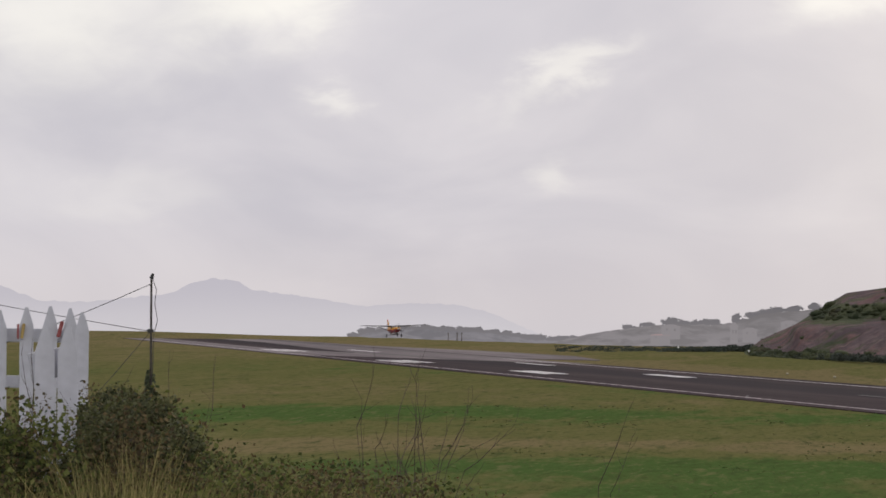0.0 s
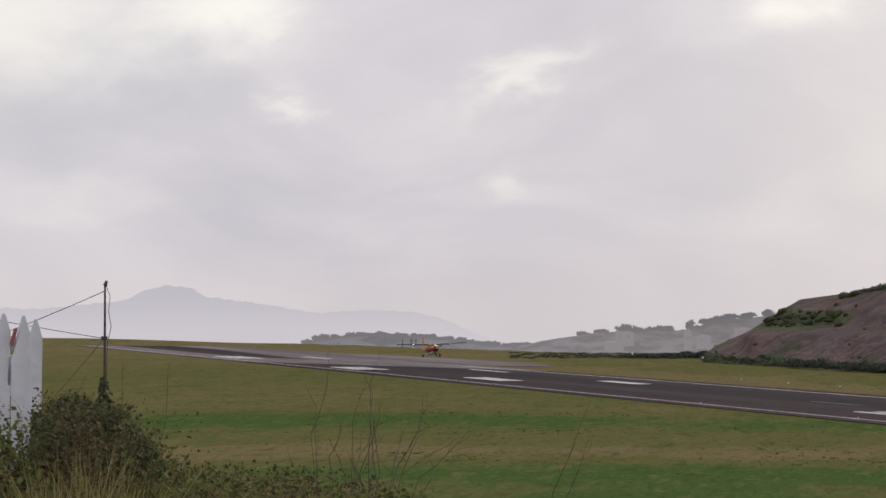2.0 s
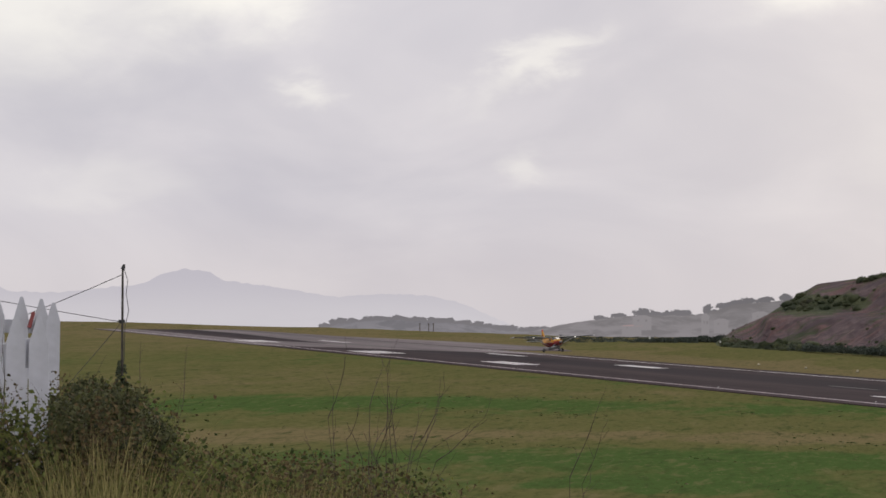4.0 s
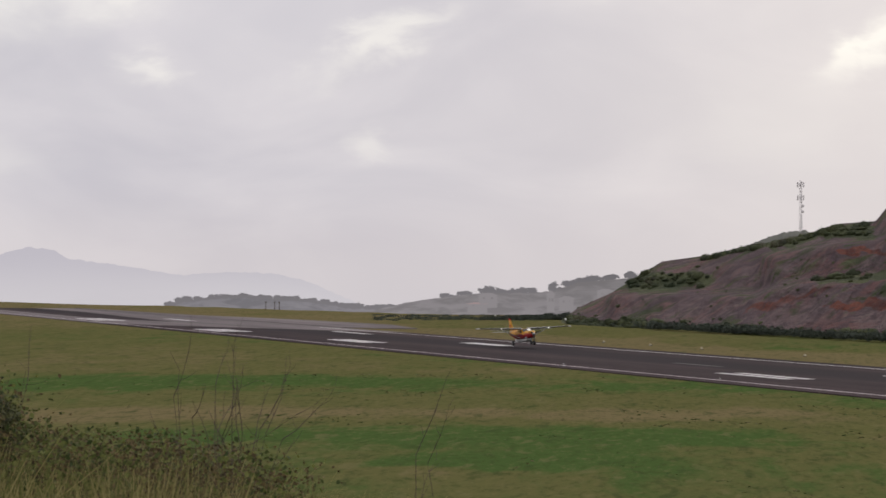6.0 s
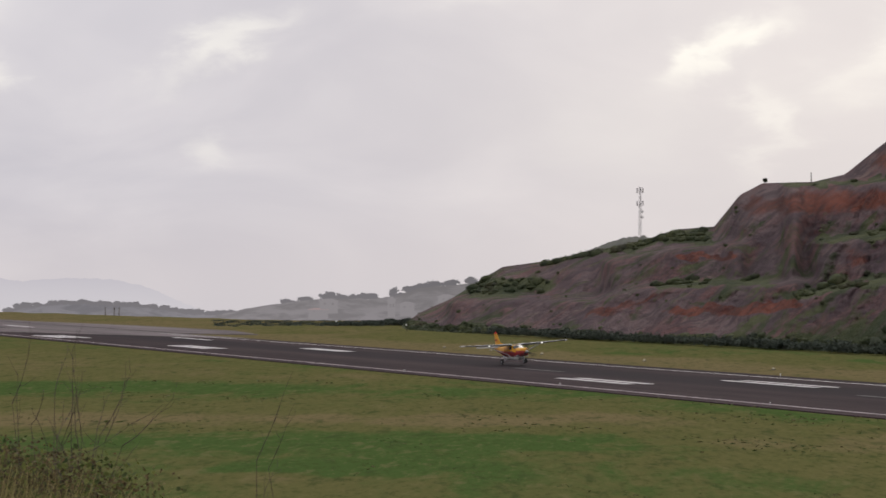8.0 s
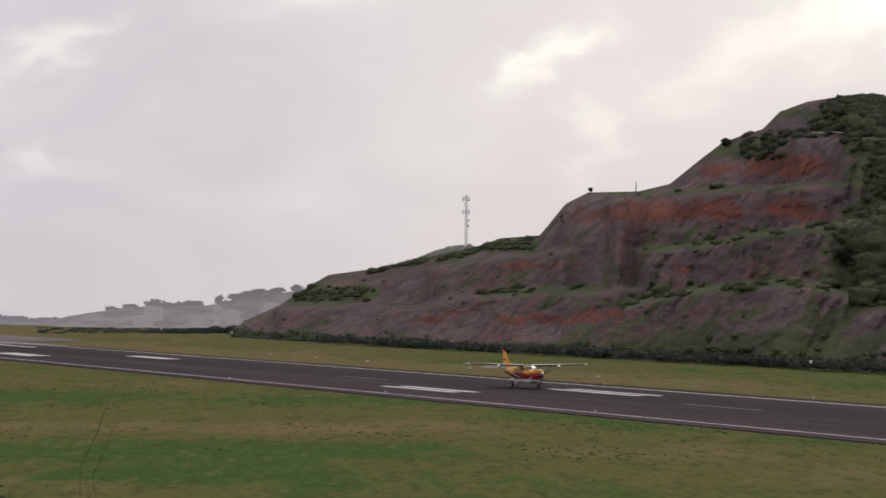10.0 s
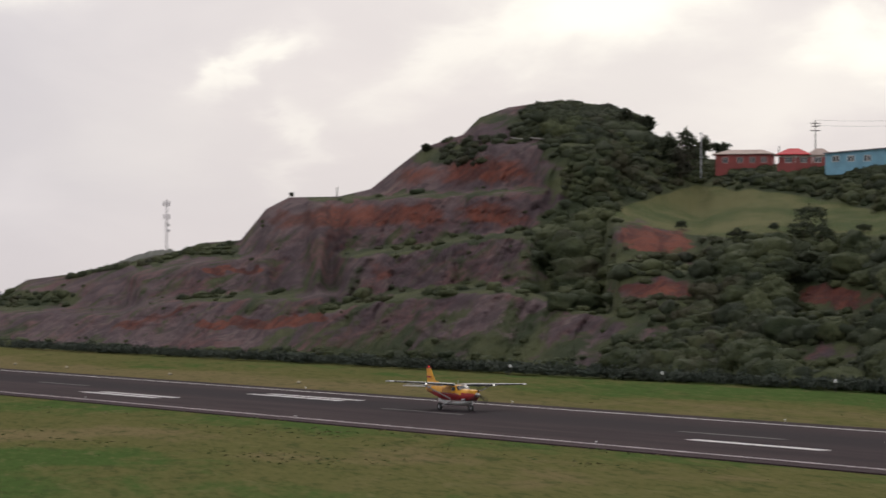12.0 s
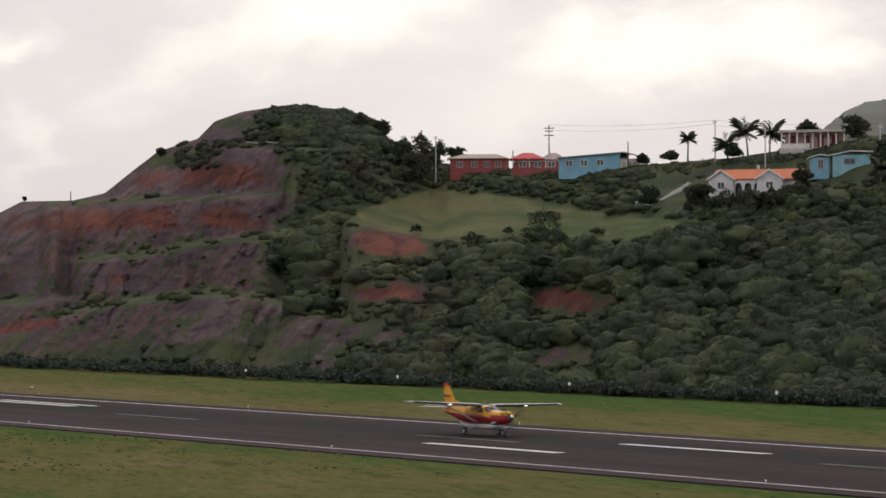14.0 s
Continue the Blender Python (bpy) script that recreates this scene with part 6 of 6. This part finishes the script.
def ridge_pole(az, base_el, top_el, arms, mat, label):
    p = spot_at_el(az, base_el)
    d = math.hypot(p.x, p.y)
    high = d * math.tan(radians(top_el)) - p.z
    root = empty("power_pole", Matrix.Translation(p - Vector((0, 0, 0.3))) @ Matrix.Rotation(-radians(az), 4, "Z"), label, "utility pole", "poles on the ridge")
    bm = bmesh.new()
    tube(bm, (0, 0, 0), (0, 0, high + 0.3), 0.12, 0.075, 8)
    part("post", bm, mat, root)
    for z, half in arms:
        arm = boxed("crossarm", root, mat, -half, half, -0.06, 0.06, high - z, high - z + 0.13)
        for x in (-half * 0.9, half * 0.9, 0.35, -0.35):
            bm = bmesh.new()
            tube(bm, (x, 0, high - z + 0.12), (x, 0, high - z + 0.3), 0.05, 0.04, 6)
            part("insulator", bm, STONE, arm)
    return p + Vector((0, 0, high))


tops = [ridge_pole(22.69, 2.95, 3.75, ((0.35, 0.85), (0.85, 0.7), (1.6, 0.85)), WOOD_GREY, "dark power pole with three crossarms behind the houses")]
tops.append(ridge_pole(25.86, 3.05, 3.82, ((0.12, 0.25),), GALVANISED, "thin grey street pole on the ridge"))
tops.append(ridge_pole(28.98, 3.0, 3.72, ((0.3, 0.4),), GALVANISED, "grey power pole beside the houses"))
ridge_pole(20.52, 2.6, 3.54, ((0.1, 0.2),), GALVANISED, "tall thin grey pole before the trees")
ridge_pole(26.81, 2.92, 3.64, ((0.1, 0.2),), GALVANISED, "thin grey pole between the palms")
ridge_pole(13.56, 2.3, 2.50, (), WOOD_GREY, "short post on the edge of the cutting")
ridge_pole(22.0, 2.9, 3.27, (), WOOD_GREY, "short pole between the red houses")
ridge_pole(24.2, 2.95, 3.42, (), WOOD_GREY, "leaning mast on a roof")
for a, b in zip(tops, tops[1:]):
    cable("power_line", sag(a, b, 0.5), 0.018, "thin power line between poles")
    cable("power_line", sag(a - Vector((0, 0, 0.9)), b - Vector((0, 0, 0.6)), 0.6), 0.018, "thin power line between poles")


def build_steps():
    """Pale stone steps and a retaining wall on the slope under the white house."""
    root = empty("garden_steps", Matrix(), "pale stone steps climbing the slope to the house", "steps", kind="structure")
    a, b = spot_at_el(24.86, 2.33), spot_at_el(25.36, 2.60)
    for i in range(9):
        p = a.lerp(b, i / 8)
        ob = boxed("step", root, STONE, -0.4, 0.4, -0.55, 0.55, -0.8, 0.18, 0.03)
        ob.matrix_basis = Matrix.Translation(p) @ Matrix.Rotation(-radians(25), 4, "Z")
    base = spot_at_el(24.5, 2.20)
    wall = empty("rubble_heap", Matrix.Translation(base), "heap of pale rubble beside a dark wall", "rubble")
    rng = np.random.default_rng(4)
    for i in range(16):
        bm = bmesh.new()
        bmesh.ops.create_icosphere(bm, subdivisions=1, radius=rng.uniform(0.2, 0.5))
        for v in bm.verts:
            v.co *= rng.uniform(0.75, 1.2)
        bm.transform(Matrix.Translation((rng.uniform(-1.6, 1.6), rng.uniform(-0.5, 0.5), rng.uniform(-0.1, 0.5))))
        part("stone", bm, STONE, wall)
    bm = bmesh.new()
    stops = [spot_at_el(16.9 + 0.19 * i, 3.37) + Vector((0, 0, 0.55)) for i in range(10)]
    for p, q in zip(stops, stops[1:]):
        tube(bm, p, q, 0.08, 0.08, 6)
    structure(part("ledge_path", bm, STONE), "narrow pale path edge below the summit", "path")


build_steps()


def garden_bush(az, el, size, seed, label="dense dark green bush on the slope in front of the house", group="bushes before the white house"):
    """A dense low bush."""
    rng = np.random.default_rng(seed)
    p = spot_at_el(az, el)
    mid, radii = (p.x, p.y, p.z + size * 0.55), (size * rng.uniform(0.9, 1.3), size, size * rng.uniform(0.75, 1.05))
    q = clump_points(mid, radii, int(420 * size), rng, 0.6)
    root = empty("garden_bush", Matrix(), label, "bush", group)
    ob = quads_object("crown", leaf_quads(q, 0.24 * rng.uniform(0.6, 1.3, len(q)), rng), DARK_LEAF, root, clump_normals(q, mid, radii, rng, 0.25))
    bm = bmesh.new()
    tube(bm, (p.x, p.y, p.z - 0.4), mid, 0.10, 0.05, 6)
    part("trunk", bm, BARK, root)


for i, (az, el, size) in enumerate(((25.55, 2.18, 1.5), (25.85, 2.12, 1.2), (26.05, 2.16, 1.5), (26.3, 2.13, 1.3), (26.5, 2.17, 1.5), (26.75, 2.14, 1.3), (26.95, 2.18, 1.7), (27.2, 2.22, 1.5), (27.4, 2.32, 1.5), (24.3, 2.20, 1.1), (24.05, 2.16, 0.8))):
    garden_bush(az, el, size, 300 + i)
for i, (az, el, size) in enumerate(((22.6, 1.72, 2.1), (22.45, 1.5, 1.9), (22.8, 1.45, 1.8), (21.23, 1.42, 1.4), (20.15, 1.69, 0.85), (21.9, 1.66, 0.7), (23.6, 1.62, 0.9))):
    garden_bush(az, el, size, 330 + i, "rounded dark green bush on the meadow's edge", "bushes on the meadow")

# a hill behind the houses and the wooded knoll behind the cutting
BACK = leaf_material("far_slope", (0.06, 0.062, 0.055), (0.10, 0.10, 0.085), 0.02, 0.0)
ridge_line("back_hill", [(26.0, 2.6), (27.0, 3.1), (27.7, 3.42), (27.99, 3.70), (28.34, 3.97), (28.71, 4.13), (29.4, 4.2), (31.0, 4.3), (34.0, 3.9)], 900, 260, 5, BACK, "wooded hill rising behind the houses", 0.6)
ridge_line("back_knoll", [(8.6, 0.7), (9.2, 0.95), (9.6, 1.14), (10.0, 1.28), (10.35, 1.30), (10.8, 1.2), (11.6, 1.0)], 760, 80, -6, BACK, "green wooded knoll behind the cutting", 0.8)


# ---------------------------------------------------------------- the mast and the far houses
def build_mast():
    d = 780.0
    base = ray(10.31, d, 1.18)
    high = d * (math.tan(radians(2.25)) - math.tan(radians(1.18)))
    root = empty("lattice_mast", Matrix.Translation(base), "pale grey lattice radio mast with aerials", "mast")
    steel = paint("mast_steel", (0.50, 0.47, 0.48))
    half = 0.42
    legs = [Vector((half * math.cos(a), half * math.sin(a), 0)) for a in (0.4, 2.5, 4.6)]
    for p in legs:
        bm = bmesh.new()
        tube(bm, p, p * 0.7 + Vector((0, 0, high)), 0.06, 0.05, 5)
        part("leg", bm, steel, root)
    levels = 12
    for i in range(levels):
        z0, z1 = high * i / levels, high * (i + 1) / levels
        bm = bmesh.new()
        for j in range(3):
            a, b = legs[j] * (1 - 0.3 * i / levels), legs[(j + 1) % 3] * (1 - 0.3 * i / levels)
            tube(bm, a + Vector((0, 0, z0)), b + Vector((0, 0, z1)), 0.03, 0.03, 4)
            tube(bm, a + Vector((0, 0, z0)), b + Vector((0, 0, z0)), 0.03, 0.03, 4)
        part("bracing", bm, steel, root)
    for z in (high * 0.93, high * 0.70):
        for j in range(3):
            a = 0.4 + 2.1 * j
            c = Vector((0.85 * math.cos(a), 0.85 * math.sin(a), z))
            boxed("aerial", root, steel, c.x - 0.16, c.x + 0.16, c.y - 0.12, c.y + 0.12, z - 0.65, z + 0.65, 0.03)
        bm = bmesh.new()
        for j in range(3):
            a = 0.4 + 2.1 * j
            tube(bm, (0, 0, z), (0.85 * math.cos(a), 0.85 * math.sin(a), z), 0.05, 0.05, 5)
        part("aerial_bracket", bm, steel, root)
    for z in (high * 0.45, high * 0.55):
        bm = bmesh.new()
        bmesh.ops.create_cone(bm, segments=12, radius1=0.36, radius2=0.1, depth=0.25, cap_ends=True, matrix=Matrix.Translation((0.5, -0.3, z)) @ Matrix.Rotation(radians(90), 4, "X"))
        part("dish", bm, steel, root)


build_mast()


def far_crown(az, el, wide, high, dist, seed, name="far_tree", label="hazy tree on the far hill"):
    rng = np.random.default_rng(seed)
    p = ray(az, dist, el) - Vector((0, 0, high * 0.25))
    root = empty(name, Matrix.Translation(p), label, "tree", "trees on the far hill")
    bm = bmesh.new()
    tube(bm, (0, 0, -2.5), (0, 0, high * 0.5), 0.25, 0.18, 5)
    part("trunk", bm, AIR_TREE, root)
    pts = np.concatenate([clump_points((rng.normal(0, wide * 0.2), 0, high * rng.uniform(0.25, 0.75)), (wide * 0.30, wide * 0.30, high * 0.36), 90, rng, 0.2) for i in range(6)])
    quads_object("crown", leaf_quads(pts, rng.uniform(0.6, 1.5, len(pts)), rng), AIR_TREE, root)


for i, (az, el, wide, high) in enumerate(((5.62, 0.14, 4.2, 5.0), (4.35, 0.10, 9.0, 4.2), (4.62, 0.09, 4.0, 2.6), (4.8, 0.08, 4.0, 3.0), (5.0, 0.10, 5.0, 2.8), (5.2, 0.10, 6.0, 3.0), (5.95, 0.20, 6.0, 3.5), (6.1, 0.26, 9.0, 4.6), (6.35, 0.32, 8.0, 3.2),
                                         (6.7, 0.37, 6.0, 2.6), (7.05, 0.40, 5.0, 4.0), (3.6, 0.03, 6.0, 2.0), (3.9, 0.06, 5.0, 2.0))):
    far_crown(az, el, wide * 1.3, high * 1.25, 1500, 100 + i)
for i in range(26):
    az = -1.7 + 0.17 * i
    el = lerp_table([(-1.82, -0.16), (-1.45, -0.04), (-0.37, 0.04), (0.93, -0.04), (1.58, -0.15), (2.7, -0.2)], az)
    rng_i = random.Random(i)
    far_crown(az, el - 0.02, rng_i.uniform(4, 9), rng_i.uniform(2.0, 4.2), 1740, 140 + i, "far_tree", "grey tree on the hazy headland")


def far_house(az, el, wide, high, roof):
    p = ray(az, 1360, el)
    root = empty("far_house", Matrix.Translation(p), "pale hazy house on the far hill", "house", "houses on the far hill")
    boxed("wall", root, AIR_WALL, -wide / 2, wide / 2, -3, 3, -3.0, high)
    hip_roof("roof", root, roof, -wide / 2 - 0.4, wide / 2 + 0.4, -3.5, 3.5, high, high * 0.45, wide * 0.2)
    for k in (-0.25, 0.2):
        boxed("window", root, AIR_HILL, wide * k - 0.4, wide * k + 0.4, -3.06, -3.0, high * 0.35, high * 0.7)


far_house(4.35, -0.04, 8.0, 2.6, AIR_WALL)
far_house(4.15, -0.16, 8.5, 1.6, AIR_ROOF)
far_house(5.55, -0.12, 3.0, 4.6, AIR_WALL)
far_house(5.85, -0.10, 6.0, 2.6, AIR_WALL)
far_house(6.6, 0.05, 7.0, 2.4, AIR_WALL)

# thin posts of the approach lights beyond the pad
for az in (0.10, 0.27, 0.36):
    p = ray(az, 880, 0)
    th = radians(az) - AXIS
    p.z = ground(880 * math.cos(th), 880 * math.sin(th))
    root = empty("approach_light_post", Matrix.Translation(p), "dark thin post of the approach lights", "post", "approach light posts")
    bm = bmesh.new()
    tube(bm, (0, 0, -0.3), (0, 0, 2.3), 0.12, 0.10, 6)
    part("post", bm, BARK, root)
    boxed("lamp_head", root, BARK, -0.22, 0.22, -0.12, 0.12, 2.2, 2.5, 0.02)


# ---------------------------------------------------------------- motion
# seconds, place along the runway, height of the wheels over it, nose up, left wing up
FLIGHT = [(0.0, 651.0, 3.7, 3.0, 1.0), (1.5, 593.0, 2.35, 3.5, 1.5), (3.3, 524.0, 1.6, 4.0, 1.5), (5.0, 463.0, 0.95, 3.5, 2.0), (6.5, 413.0, 0.22, 2.5, 1.5), (7.5, 381.2, 0.20, 1.5, 2.8), (8.0, 366.8, 0.17, 1.2, 3.0),
          (9.5, 322.8, 0.05, 0.6, 0.0), (11.0, 281.2, 0.0, 0.2, -1.4), (12.5, 242.4, 0.0, 0.0, -1.8), (14.0, 205.3, 0.0, 0.0, -1.8)]
TRACK = 141.5
CRAB = [(0.0, 1.0), (5.0, 2.0), (8.0, 2.0), (11.0, 0.0), (14.0, -2.0)]


def motions():
    heading = math.degrees(math.atan2(-U.y, -U.x))
    rows = []
    for t, s, up, nose, bank_left in FLIGHT:
        v = U * s + W * TRACK
        m = pose(v.x, v.y, paved(s, TRACK) + 0.02 + up, 0, 0, heading + lerp_table(CRAB, t)) @ pose(0, 0, 0, -bank_left * -1, -nose, 0)
        rows.append((t, m))
    walk(PLANE, rows)
    walk(PROP, [(i / 30, pose(4.86, 0, 1.64, (i * 77) % 360, 0, 0)) for i in range(421)])


motions()
